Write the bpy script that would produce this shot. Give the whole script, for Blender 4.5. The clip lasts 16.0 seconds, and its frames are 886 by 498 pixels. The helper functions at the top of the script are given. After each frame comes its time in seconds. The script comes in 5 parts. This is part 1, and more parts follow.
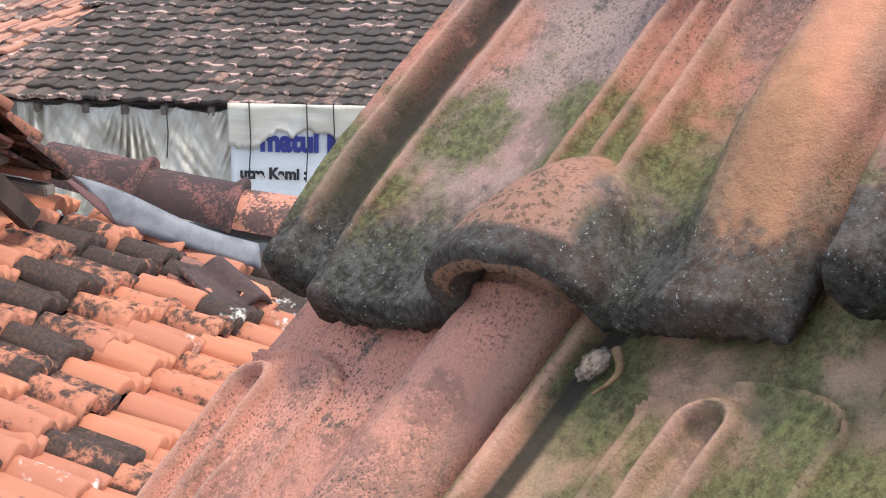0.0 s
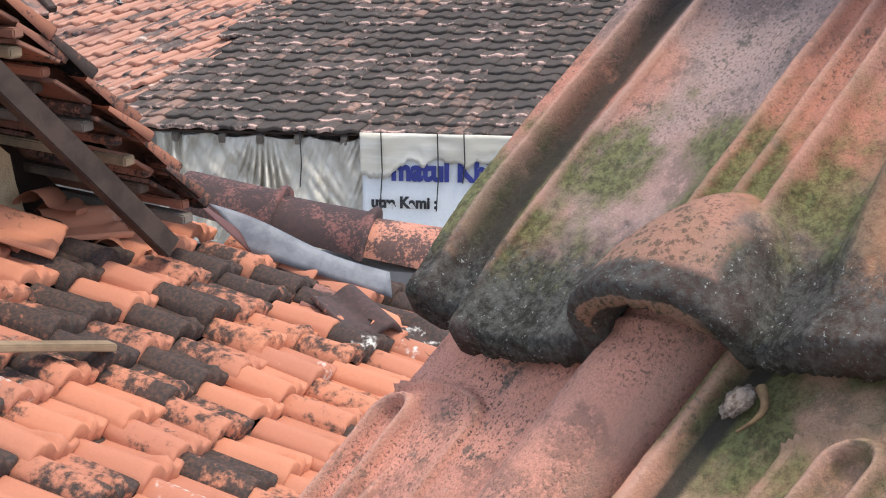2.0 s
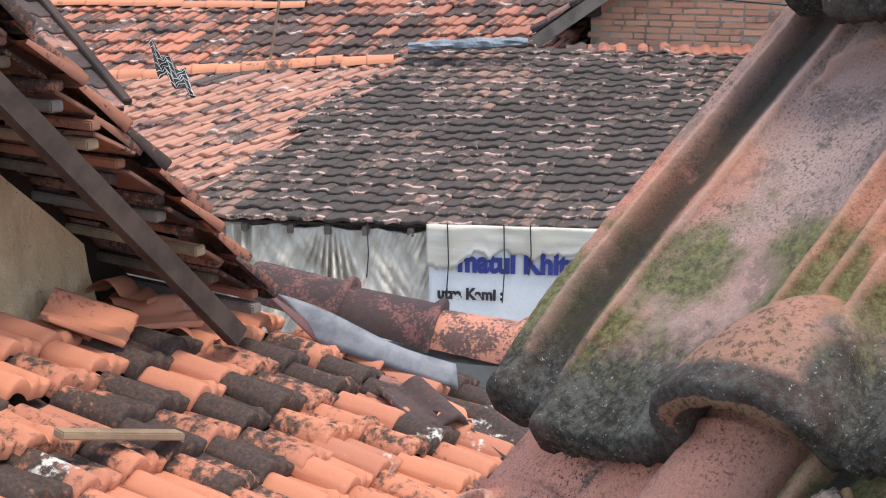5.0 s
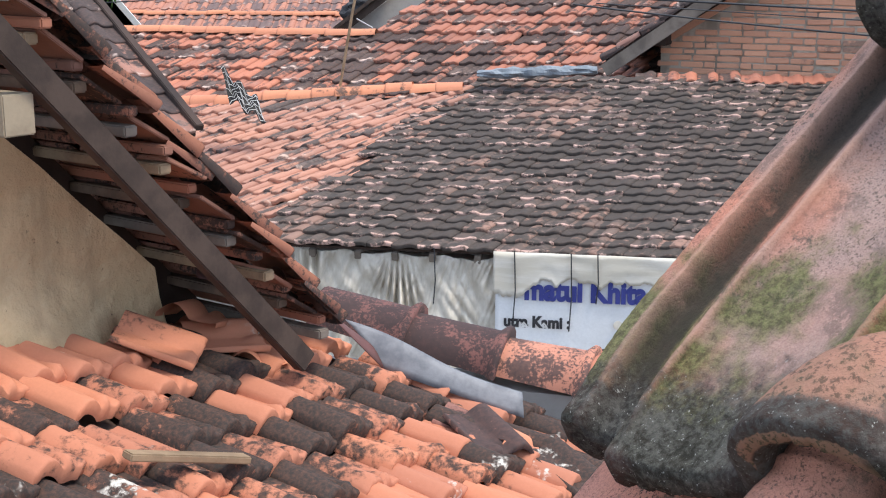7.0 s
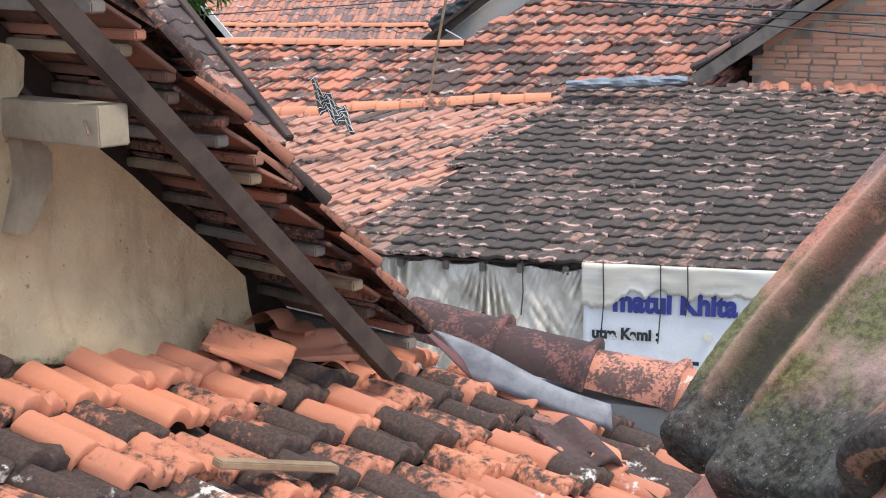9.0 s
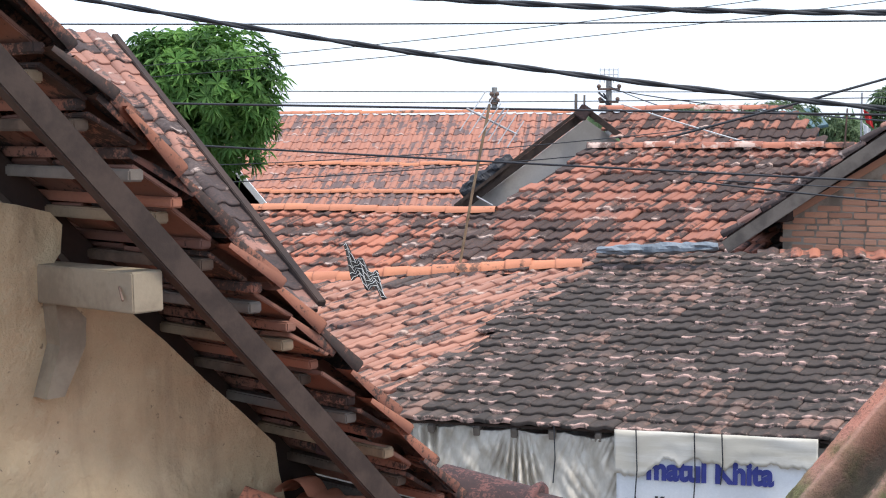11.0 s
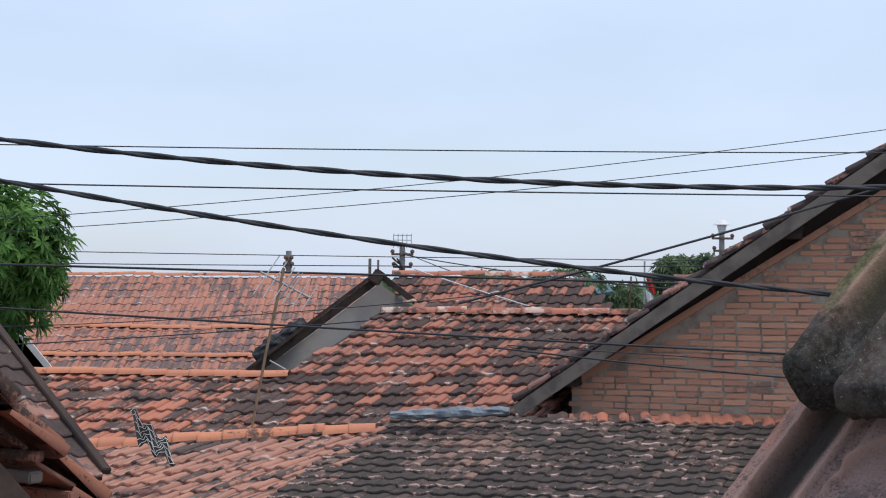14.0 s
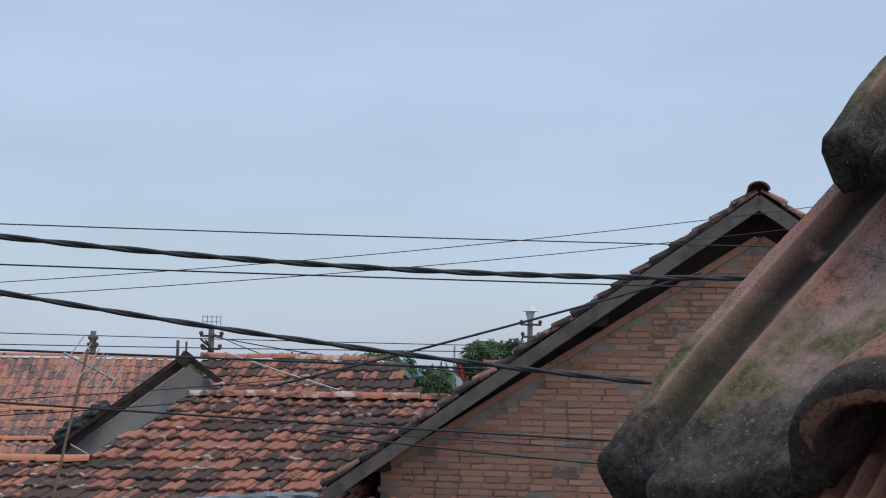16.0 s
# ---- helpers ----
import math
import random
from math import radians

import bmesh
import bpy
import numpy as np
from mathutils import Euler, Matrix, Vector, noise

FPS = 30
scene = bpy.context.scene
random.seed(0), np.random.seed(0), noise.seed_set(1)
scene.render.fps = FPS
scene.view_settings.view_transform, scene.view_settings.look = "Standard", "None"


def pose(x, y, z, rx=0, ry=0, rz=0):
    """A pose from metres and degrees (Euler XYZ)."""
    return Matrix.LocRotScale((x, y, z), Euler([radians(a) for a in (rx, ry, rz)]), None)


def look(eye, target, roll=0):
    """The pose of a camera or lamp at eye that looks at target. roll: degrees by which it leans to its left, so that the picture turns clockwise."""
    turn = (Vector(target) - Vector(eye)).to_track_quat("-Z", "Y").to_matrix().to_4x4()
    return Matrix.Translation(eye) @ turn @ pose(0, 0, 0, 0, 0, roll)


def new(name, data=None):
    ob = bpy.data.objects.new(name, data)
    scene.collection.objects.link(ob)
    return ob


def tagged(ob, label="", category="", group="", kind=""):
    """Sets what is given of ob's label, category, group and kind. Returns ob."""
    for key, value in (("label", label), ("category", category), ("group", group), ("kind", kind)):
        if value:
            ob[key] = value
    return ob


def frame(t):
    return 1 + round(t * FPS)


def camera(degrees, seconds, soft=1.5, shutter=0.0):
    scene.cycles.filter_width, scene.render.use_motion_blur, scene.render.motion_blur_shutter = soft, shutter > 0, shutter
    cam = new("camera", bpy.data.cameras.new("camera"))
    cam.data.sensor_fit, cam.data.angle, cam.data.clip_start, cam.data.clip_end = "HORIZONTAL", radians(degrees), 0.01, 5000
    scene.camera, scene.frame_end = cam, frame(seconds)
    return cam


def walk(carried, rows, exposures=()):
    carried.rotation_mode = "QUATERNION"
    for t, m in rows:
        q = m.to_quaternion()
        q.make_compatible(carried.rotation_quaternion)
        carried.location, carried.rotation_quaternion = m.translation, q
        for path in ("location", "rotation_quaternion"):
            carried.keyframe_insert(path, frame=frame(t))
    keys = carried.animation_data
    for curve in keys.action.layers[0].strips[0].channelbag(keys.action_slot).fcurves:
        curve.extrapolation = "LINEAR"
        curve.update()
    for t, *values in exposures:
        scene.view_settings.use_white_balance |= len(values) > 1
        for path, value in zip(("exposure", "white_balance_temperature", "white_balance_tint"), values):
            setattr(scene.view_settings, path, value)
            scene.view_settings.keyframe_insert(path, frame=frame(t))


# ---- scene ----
cam = camera(34.72, 16.0, 1.1)
# seconds, eye, point looked at, roll
PATH = [
    (0, (-0.0063, -0.0258, 5.5177), (0.3719, 1.8360, 4.8927), 1.66),
    (0.5, (-0.0079, -0.0263, 5.5189), (0.3493, 1.8410, 4.8982), 1.57),
    (1, (-0.0097, -0.0275, 5.5201), (0.3142, 1.8484, 4.9068), 1.25),
    (1.5, (-0.0119, -0.0286, 5.5210), (0.2333, 1.8638, 4.9220), 0.84),
    (2, (-0.0118, -0.0295, 5.5210), (0.1880, 1.8713, 4.9319), 0.45),
    (2.5, (-0.0117, -0.0301, 5.5218), (0.1617, 1.8774, 4.9460), 0.19),
    (3, (-0.0124, -0.0311, 5.5220), (0.1521, 1.8840, 4.9695), 0.10),
    (3.5, (-0.0136, -0.0324, 5.5224), (0.1387, 1.8909, 4.9953), 0.09),
    (4, (-0.0148, -0.0335, 5.5233), (0.1300, 1.8956, 5.0159), 0.01),
    (6.5, (-0.0223, -0.0354, 5.5268), (0.0136, 1.9178, 5.0985), 0.49),
    (7, (-0.0222, -0.0344, 5.5262), (-0.0056, 1.9191, 5.0974), 0.27),
    (7.5, (-0.0217, -0.0326, 5.5248), (-0.0265, 1.9198, 5.0908), 0.03),
    (8, (-0.0226, -0.0297, 5.5245), (-0.0507, 1.9213, 5.0854), -0.12),
    (8.5, (-0.0236, -0.0268, 5.5236), (-0.0833, 1.9238, 5.0861), -0.29),
    (9, (-0.0253, -0.0246, 5.5226), (-0.1322, 1.9292, 5.1088), -0.24),
    (9.5, (-0.0267, -0.0229, 5.5231), (-0.1795, 1.9362, 5.1511), -0.30),
    (10, (-0.0274, -0.0220, 5.5246), (-0.2080, 1.9469, 5.2232), -0.27),
    (12.5, (-0.0288, -0.0216, 5.5341), (-0.0203, 1.9778, 5.4848), 0.22),
    (13, (-0.0291, -0.0218, 5.5354), (0.0548, 1.9764, 5.5354), 0.62),
    (13.5, (-0.0290, -0.0227, 5.5349), (0.0965, 1.9732, 5.5649), 0.53),
    (14, (-0.0291, -0.0238, 5.5344), (0.1085, 1.9710, 5.5808), 0.42),
    (14.5, (-0.0302, -0.0247, 5.5360), (0.1546, 1.9659, 5.5937), 0.38),
    (15, (-0.0311, -0.0255, 5.5378), (0.2022, 1.9591, 5.6205), 0.51),
    (15.5, (-0.0324, -0.0261, 5.5389), (0.2834, 1.9452, 5.6591), 0.87),
    (16, (-0.0341, -0.0264, 5.5398), (0.3637, 1.9265, 5.7069), 1.03),
]
walk(cam, [(t, look(eye, target, roll)) for t, eye, target, roll in PATH],
     exposures=[(0, 1.02, 6700, 10), (1, 0.92, 6700, 10), (4.2, 0.92, 6700, 10), (7, 0.96, 6600, 10), (10, 1.0, 6600, 10), (12.5, 0.30, 6480, 12), (14, 0.10, 6470, 11), (16, -0.27, 6320, 8)])

# ---- light ----
world = bpy.data.worlds.new("world")
scene.world = world
world.use_nodes = True
wt = world.node_tree
sky = wt.nodes.new("ShaderNodeTexSky")
sky.sky_type, sky.sun_disc = "NISHITA", False
sky.sun_elevation, sky.sun_rotation = radians(68), radians(121)
sky.air_density, sky.dust_density, sky.ozone_density = 1.2, 1.0, 1.5
haze = wt.nodes.new("ShaderNodeMix")  # thin high cloud, an even veil over the clear sky
haze.data_type = "RGBA"
haze.inputs[0].default_value = 0.66
haze.inputs[7].default_value = (6.4, 7.6, 9.8, 1.0)
veil = wt.nodes.new("ShaderNodeTexNoise")
veil.inputs["Scale"].default_value, veil.inputs["Detail"].default_value = 2.4, 5
stretch = wt.nodes.new("ShaderNodeMapping")
stretch.inputs["Scale"].default_value = (1, 1, 3.5)
wt.links.new(wt.nodes.new("ShaderNodeTexCoord").outputs["Generated"], stretch.inputs[0])
wt.links.new(stretch.outputs[0], veil.inputs["Vector"])
share = wt.nodes.new("ShaderNodeMapRange")
share.inputs[1].default_value, share.inputs[2].default_value = 0.3, 0.7
share.inputs[3].default_value, share.inputs[4].default_value = 0.50, 0.80
wt.links.new(veil.outputs[0], share.inputs[0])
wt.links.new(share.outputs[0], haze.inputs[0])
wt.links.new(sky.outputs["Color"], haze.inputs[6])
wt.links.new(haze.outputs[2], wt.nodes["Background"].inputs["Color"])
wt.nodes["Background"].inputs["Strength"].default_value = 0.11
sun = new("sun", bpy.data.lights.new("sun", "SUN"))
sun.data.energy, sun.data.angle, sun.data.color = 2.0, radians(14), (1.0, 0.93, 0.83)
sun.matrix_world = look((4.2, -2.5, 12), (0, 0, 0))


# ---- materials ----
def node(nt, kind, out=0, **values):
    """Adds a node, sets its inputs (a socket is linked) and gives its output."""
    n = nt.nodes.new("ShaderNode" + kind)
    for key, value in values.items():
        key = key.replace("_", " ")
        if key.startswith("in"):
            sock = n.inputs[int(key[2:])]
        else:
            sock = n.inputs[key]
        if isinstance(value, bpy.types.NodeSocket):
            nt.links.new(value, sock)
        else:
            sock.default_value = value
    return n.outputs[out]


def maths(nt, op, a, b=0.0, clamp=False):
    n = nt.nodes.new("ShaderNodeMath")
    n.operation, n.use_clamp = op, clamp
    for i, value in enumerate((a, b)):
        if isinstance(value, bpy.types.NodeSocket):
            nt.links.new(value, n.inputs[i])
        else:
            n.inputs[i].default_value = value
    return n.outputs[0]


def mix(nt, fac, a, b):
    n = nt.nodes.new("ShaderNodeMix")
    n.data_type = "RGBA"
    for i, value in ((0, fac), (6, a), (7, b)):
        if isinstance(value, bpy.types.NodeSocket):
            nt.links.new(value, n.inputs[i])
        else:
            n.inputs[i].default_value = value if i == 0 else (*value, 1.0)
    return n.outputs[2]


def step(nt, value, low, high):
    n = nt.nodes.new("ShaderNodeMapRange")
    n.interpolation_type = "SMOOTHSTEP"
    nt.links.new(value, n.inputs[0])
    n.inputs[1].default_value, n.inputs[2].default_value = low, high
    return n.outputs[0]


def grain(nt, vec, scale, detail=4.0, rough=0.6):
    return node(nt, "TexNoise", Vector=vec, Scale=scale, Detail=detail, Roughness=rough)


def start(name, rough=0.9, metal=0.0):
    m = bpy.data.materials.new(name)
    m.use_nodes = True
    nt = m.node_tree
    b = nt.nodes["Principled BSDF"]
    b.inputs["Roughness"].default_value, b.inputs["Metallic"].default_value = rough, metal
    b.inputs["Specular IOR Level"].default_value = 0.25
    return m, nt, b


def finish(nt, b, colour, height=None, bump=0.3, dist=0.01):
    nt.links.new(colour, b.inputs["Base Color"])
    if height is not None:
        n = nt.nodes.new("ShaderNodeBump")
        n.inputs["Strength"].default_value, n.inputs["Distance"].default_value = bump, dist
        nt.links.new(height, n.inputs["Height"])
        nt.links.new(n.outputs[0], b.inputs["Normal"])


def chance(nt):
    """A number of its own for each piece, joined or single."""
    info = nt.nodes.new("ShaderNodeObjectInfo")
    geo = nt.nodes.new("ShaderNodeNewGeometry")
    return maths(nt, "FRACT", maths(nt, "ADD", info.outputs["Random"], geo.outputs["Random Per Island"])), geo.outputs["Position"]


def clay(name, light, deep, soot, amount, patch=0.6, spread=0.35, pale=(0.5, 0.4, 0.34), palish=0.0, fine=60.0, edge=False, mottle=0.9, trough=0.36):
    """Fired clay: each piece between two reds, with soot and algae in patches and here and there a pale worn or chalky one."""
    m, nt, b = start(name)
    rnd, pos = chance(nt)
    second = maths(nt, "FRACT", maths(nt, "MULTIPLY", rnd, 7.31))
    big, mid, small = grain(nt, pos, patch, 3), grain(nt, pos, patch * 14, 5, 0.68), grain(nt, pos, fine, 5)
    red = mix(nt, second, light, deep)
    red = mix(nt, maths(nt, "MULTIPLY", small, 0.35), red, tuple(c * 0.6 for c in deep))
    push = maths(nt, "ADD", big, maths(nt, "MULTIPLY", maths(nt, "SUBTRACT", rnd, 0.5), spread))
    push = maths(nt, "ADD", push, maths(nt, "MULTIPLY", maths(nt, "SUBTRACT", mid, 0.5), mottle))
    if edge:  # the troughs between the barrels are darker
        uv = nt.nodes.new("ShaderNodeUVMap")
        uv.uv_map = "tile"
        sep = nt.nodes.new("ShaderNodeSeparateXYZ")
        nt.links.new(uv.outputs[0], sep.inputs[0])
        across = maths(nt, "SUBTRACT", 1.0, step(nt, maths(nt, "ABSOLUTE", maths(nt, "SUBTRACT", sep.outputs[0], trough)), 0.10, 0.22))
        push = maths(nt, "ADD", push, maths(nt, "MULTIPLY", across, 0.13))
    dark = step(nt, push, 0.56 - amount, 0.70 - amount)
    dark = maths(nt, "MULTIPLY", dark, maths(nt, "ADD", 0.72, maths(nt, "MULTIPLY", small, 0.45)), True)
    col = mix(nt, dark, red, soot)
    if palish:
        worn = maths(nt, "ADD", grain(nt, pos, patch * 3.1, 4), maths(nt, "MULTIPLY", maths(nt, "SUBTRACT", second, 0.5), 0.4))
        worn = maths(nt, "MULTIPLY", step(nt, worn, 0.66 - palish, 0.72 - palish), step(nt, mid, 0.45, 0.6))
        if edge:  # rain wears the lower lip of a tile bare
            lip = maths(nt, "SUBTRACT", 1.0, step(nt, maths(nt, "ADD", sep.outputs[1], maths(nt, "MULTIPLY", maths(nt, "SUBTRACT", mid, 0.5), 0.3)), 0.10, 0.22))
            worn = maths(nt, "MULTIPLY", worn, maths(nt, "ADD", 0.12, lip, True))
        col = mix(nt, worn, col, pale)
    finish(nt, b, col, small, 0.25, 0.004)
    return m


def plain(name, one, two, scale=6.0, fine=80.0, rough=0.85, metal=0.0, bump=0.2, stretch=(1, 1, 1), low=0.4, high=0.65):
    """A surface between two colours, blotched at one scale and grained at another."""
    m, nt, b = start(name, rough, metal)
    geo = nt.nodes.new("ShaderNodeNewGeometry")
    n = nt.nodes.new("ShaderNodeMapping")
    n.inputs["Scale"].default_value = stretch
    nt.links.new(geo.outputs["Position"], n.inputs[0])
    pos = n.outputs[0]
    big, small = grain(nt, pos, scale, 4), grain(nt, pos, fine, 4)
    col = mix(nt, step(nt, big, low, high), one, two)
    col = mix(nt, maths(nt, "MULTIPLY", small, 0.4), col, tuple(c * 0.55 for c in two))
    finish(nt, b, col, small, bump, 0.004)
    return m


CLAY_FORE = clay("clay_orange", (0.56, 0.222, 0.128), (0.44, 0.178, 0.112), (0.040, 0.034, 0.031), 0.085, 2.1, 0.72, (0.60, 0.56, 0.50), -0.13, 90, mottle=0.62)
CLAY_DARK = clay("clay_sooty", (0.34, 0.20, 0.155), (0.10, 0.082, 0.072), (0.058, 0.050, 0.045), 0.24, 0.7, 0.20, (0.56, 0.37, 0.31), 0.19, 50, edge=True, mottle=0.75)
CLAY_ROW = clay("clay_faded", (0.52, 0.265, 0.19), (0.40, 0.215, 0.165), (0.095, 0.08, 0.076), 0.045, 0.5, 0.40, (0.60, 0.44, 0.36), 0.06, 40, edge=True, trough=0.70)
CLAY_MID = clay("clay_red", (0.52, 0.205, 0.13), (0.37, 0.155, 0.11), (0.075, 0.058, 0.053), 0.045, 0.45, 0.42, (0.60, 0.44, 0.37), 0.10, 40, edge=True)
CLAY_FAR = clay("clay_hazy", (0.47, 0.215, 0.15), (0.39, 0.185, 0.135), (0.15, 0.11, 0.105), 0.0, 0.35, 0.26, (0.54, 0.40, 0.35), 0.05, 30, edge=True)
CAP = clay("clay_ridge", (0.64, 0.265, 0.15), (0.55, 0.23, 0.14), (0.11, 0.075, 0.06), -0.08, 0.8, 0.25, (0.6, 0.5, 0.42), -0.1, 50)
CAP_OLD = clay("clay_ridge_old", (0.34, 0.15, 0.115), (0.20, 0.105, 0.09), (0.06, 0.042, 0.04), 0.14, 2.2, 0.25, (0.5, 0.46, 0.4), -0.07, 50)
BRICK = clay("brick_red", (0.74, 0.385, 0.245), (0.54, 0.275, 0.18), (0.26, 0.17, 0.13), -0.09, 1.4, 0.34, (0.5, 0.4, 0.3), -0.1, 60, mottle=0.5)
MORTAR = plain("mortar", (0.46, 0.39, 0.31), (0.26, 0.21, 0.165), 5, 90, 0.95)


def stained_plaster():
    """Tan lime plaster with soft folds, rain streaks, a sooty head and small dark marks."""
    m, nt, b = start("tan_plaster", 0.92)
    pos = nt.nodes.new("ShaderNodeNewGeometry").outputs["Position"]
    n = nt.nodes.new("ShaderNodeMapping")
    n.inputs["Scale"].default_value = (1, 1, 0.16)
    nt.links.new(pos, n.inputs[0])
    big, streak, mid, small = grain(nt, pos, 2.2, 4), grain(nt, n.outputs[0], 9, 4), grain(nt, pos, 14, 5), grain(nt, pos, 70, 4)
    col = mix(nt, step(nt, big, 0.36, 0.68), (0.62, 0.465, 0.285), (0.48, 0.355, 0.212))
    col = mix(nt, maths(nt, "MULTIPLY", step(nt, streak, 0.50, 0.72), 0.55), col, (0.34, 0.25, 0.155))
    col = mix(nt, maths(nt, "MULTIPLY", step(nt, mid, 0.52, 0.74), 0.35), col, (0.60, 0.49, 0.32))
    col = mix(nt, maths(nt, "MULTIPLY", step(nt, grain(nt, pos, 26, 3, 0.7), 0.66, 0.72), 0.7), col, (0.12, 0.085, 0.055))
    col = mix(nt, maths(nt, "MULTIPLY", small, 0.3), col, (0.30, 0.22, 0.13))
    h = maths(nt, "ADD", maths(nt, "MULTIPLY", grain(nt, pos, 5, 2), 3.0), maths(nt, "ADD", maths(nt, "MULTIPLY", mid, 0.7), maths(nt, "MULTIPLY", small, 0.3)))
    finish(nt, b, col, h, 0.6, 0.03)
    return m


PLASTER = stained_plaster()
GREY_PLASTER = plain("grey_render", (0.50, 0.46, 0.42), (0.38, 0.35, 0.32), 1.2, 30, 0.9)
WOOD_DARK = plain("dark_timber", (0.07, 0.045, 0.036), (0.045, 0.032, 0.028), 3, 40, 0.8, 0, 0.3, (1, 1, 1))
WOOD_GREY = plain("weathered_timber", (0.24, 0.20, 0.165), (0.15, 0.125, 0.105), 4, 70, 0.85)
WOOD_PALE = plain("pale_timber", (0.34, 0.24, 0.15), (0.20, 0.14, 0.09), 5, 90, 0.85)
WOOD_BROWN = plain("brown_timber", (0.20, 0.135, 0.095), (0.10, 0.07, 0.052), 7, 90, 0.9)
VERGE_WOOD = plain("stained_timber", (0.085, 0.060, 0.048), (0.050, 0.036, 0.030), 7, 90, 0.85)
BEAM = plain("bare_beam", (0.37, 0.305, 0.215), (0.25, 0.20, 0.14), 6, 80, 0.8)
EARTH = plain("ground_earth", (0.16, 0.13, 0.10), (0.10, 0.09, 0.07), 0.4, 9, 0.95)


# ---- helpers for building ----
def mesh_of(name, verts, faces, material, smooth=False, uvs=None):
    me = bpy.data.meshes.new(name)
    me.from_pydata([tuple(v) for v in verts], [], [tuple(f) for f in faces])
    me.materials.append(material)
    if uvs is not None:
        layer = me.uv_layers.new(name="tile")
        loop_v = np.zeros(len(me.loops), dtype=np.int32)
        me.loops.foreach_get("vertex_index", loop_v)
        layer.data.foreach_set("uv", np.array(uvs, dtype=np.float32)[loop_v].ravel())
    if smooth:
        me.polygons.foreach_set("use_smooth", [True] * len(me.polygons))
    me.update()
    return me


def part(name, bm, material, parent=None, label=""):
    me = bpy.data.meshes.new(name)
    bm.normal_update()
    bm.to_mesh(me)
    bm.free()
    me.materials.append(material)
    ob = new(name, me)
    ob.parent = parent
    return tagged(ob, label)


def box(bm, size, m, bevel=0.0):
    """A bevelled box of that size about the pose m."""
    made = bmesh.ops.create_cube(bm, size=1.0, matrix=m @ Matrix.Diagonal((*size, 1)))
    if bevel:
        edges = list({e for v in made["verts"] for e in v.link_edges})
        bmesh.ops.bevel(bm, geom=edges, offset=bevel, segments=2, affect="EDGES")


def along(a, b, roll=0.0):
    """A pose at the middle of a-b with its x axis along it and z as near up as may be."""
    a, b = Vector(a), Vector(b)
    x = (b - a).normalized()
    y = Vector((0, 0, 1)).cross(x).normalized()
    z = x.cross(y)
    return Matrix.Translation((a + b) / 2) @ Matrix((x, y, z)).transposed().to_4x4() @ Matrix.Rotation(roll, 4, "X")


def bar(bm, a, b, wide, high, bevel=0.004, roll=0.0):
    box(bm, ((Vector(b) - Vector(a)).length, wide, high), along(a, b, roll), bevel)


def thing(name, label, category, group="", kind="", at=(0, 0, 0)):
    ob = new(name)
    ob.empty_display_size = 0.05
    ob.location = at
    return tagged(ob, label, category, group, kind)


class Slope:
    """A roof plane: p its origin, az the compass bearing of its courses (u), pitch its rise to the left of them (v)."""

    def __init__(self, p, az, pitch):
        a, b = radians(az), radians(pitch)
        self.p = Vector(p)
        self.e = Vector((math.sin(a), math.cos(a), 0))
        self.s = Vector((-math.cos(a) * math.cos(b), math.sin(a) * math.cos(b), math.sin(b)))
        self.n = self.e.cross(self.s)

    def at(self, u, v, h=0.0):
        return self.p + self.e * u + self.s * v + self.n * h

    def seat(self, u, v, h=0.0, spin=0.0, lift=0.0):
        m = Matrix((self.e, self.s, self.n)).transposed().to_4x4()
        m.translation = self.at(u, v, h)
        return m @ Matrix.Rotation(spin, 4, "Z") @ Matrix.Rotation(lift, 4, "X")


def tile_shape(w, length, barrel=0.030, knob=0.0, nx=11, ny=3, thick=0.016, seed=0):
    """Verts and faces of one pantile: a trough and a barrel, its lower end rounded over and thick, the upper end lower by one thickness."""
    rng = random.Random(seed)
    ys = [0.0, 0.008, 0.03] + [length * (j + 1) / ny for j in range(ny)]
    xs = [w * i / (nx - 1) for i in range(nx)]
    verts, faces = [], []
    chips = [rng.uniform(-0.003, 0.003) for _ in xs]

    def height(x, y):
        q = x / w
        h = barrel * max(0.0, math.cos((q - 0.73) / 0.29 * math.pi / 2)) if abs(q - 0.73) < 0.29 else 0.0
        h += 0.006 * math.exp(-((q - 0.02) / 0.05) ** 2)
        if knob:
            d = ((q - 0.30) / 0.13) ** 2 + ((y - 0.035) / 0.035) ** 2
            h += knob * max(0.0, 1 - d) ** 0.5
        return h

    for y in ys:
        for i, x in enumerate(xs):
            drop = {0.0: 0.008, 0.008: 0.002}.get(y, 0.0)
            verts.append((x, y + chips[i] * (y < 0.01), height(x, y) + thick * (1 - y / length) + 0.010 - drop))
    for i, x in enumerate(xs):
        verts.append((x, 0.004 + chips[i], height(x, 0.0) * 0.9 + 0.002))
    for j in range(len(ys) - 1):
        for i in range(nx - 1):
            a = j * nx + i
            faces.append((a, a + 1, a + nx + 1, a + nx))
    base = len(ys) * nx
    for i in range(nx - 1):
        faces.append((base + i, base + i + 1, i + 1, i))
    n = nx
    for side in (0, nx - 1):
        col = [j * n + side for j in range(len(ys))] + [base + side]
        low = len(verts)
        verts.append((xs[side], length, 0.0))
        ring = col[:-1] + [low, col[-1]]
        faces.append(ring if side == 0 else ring[::-1])
    return verts, faces


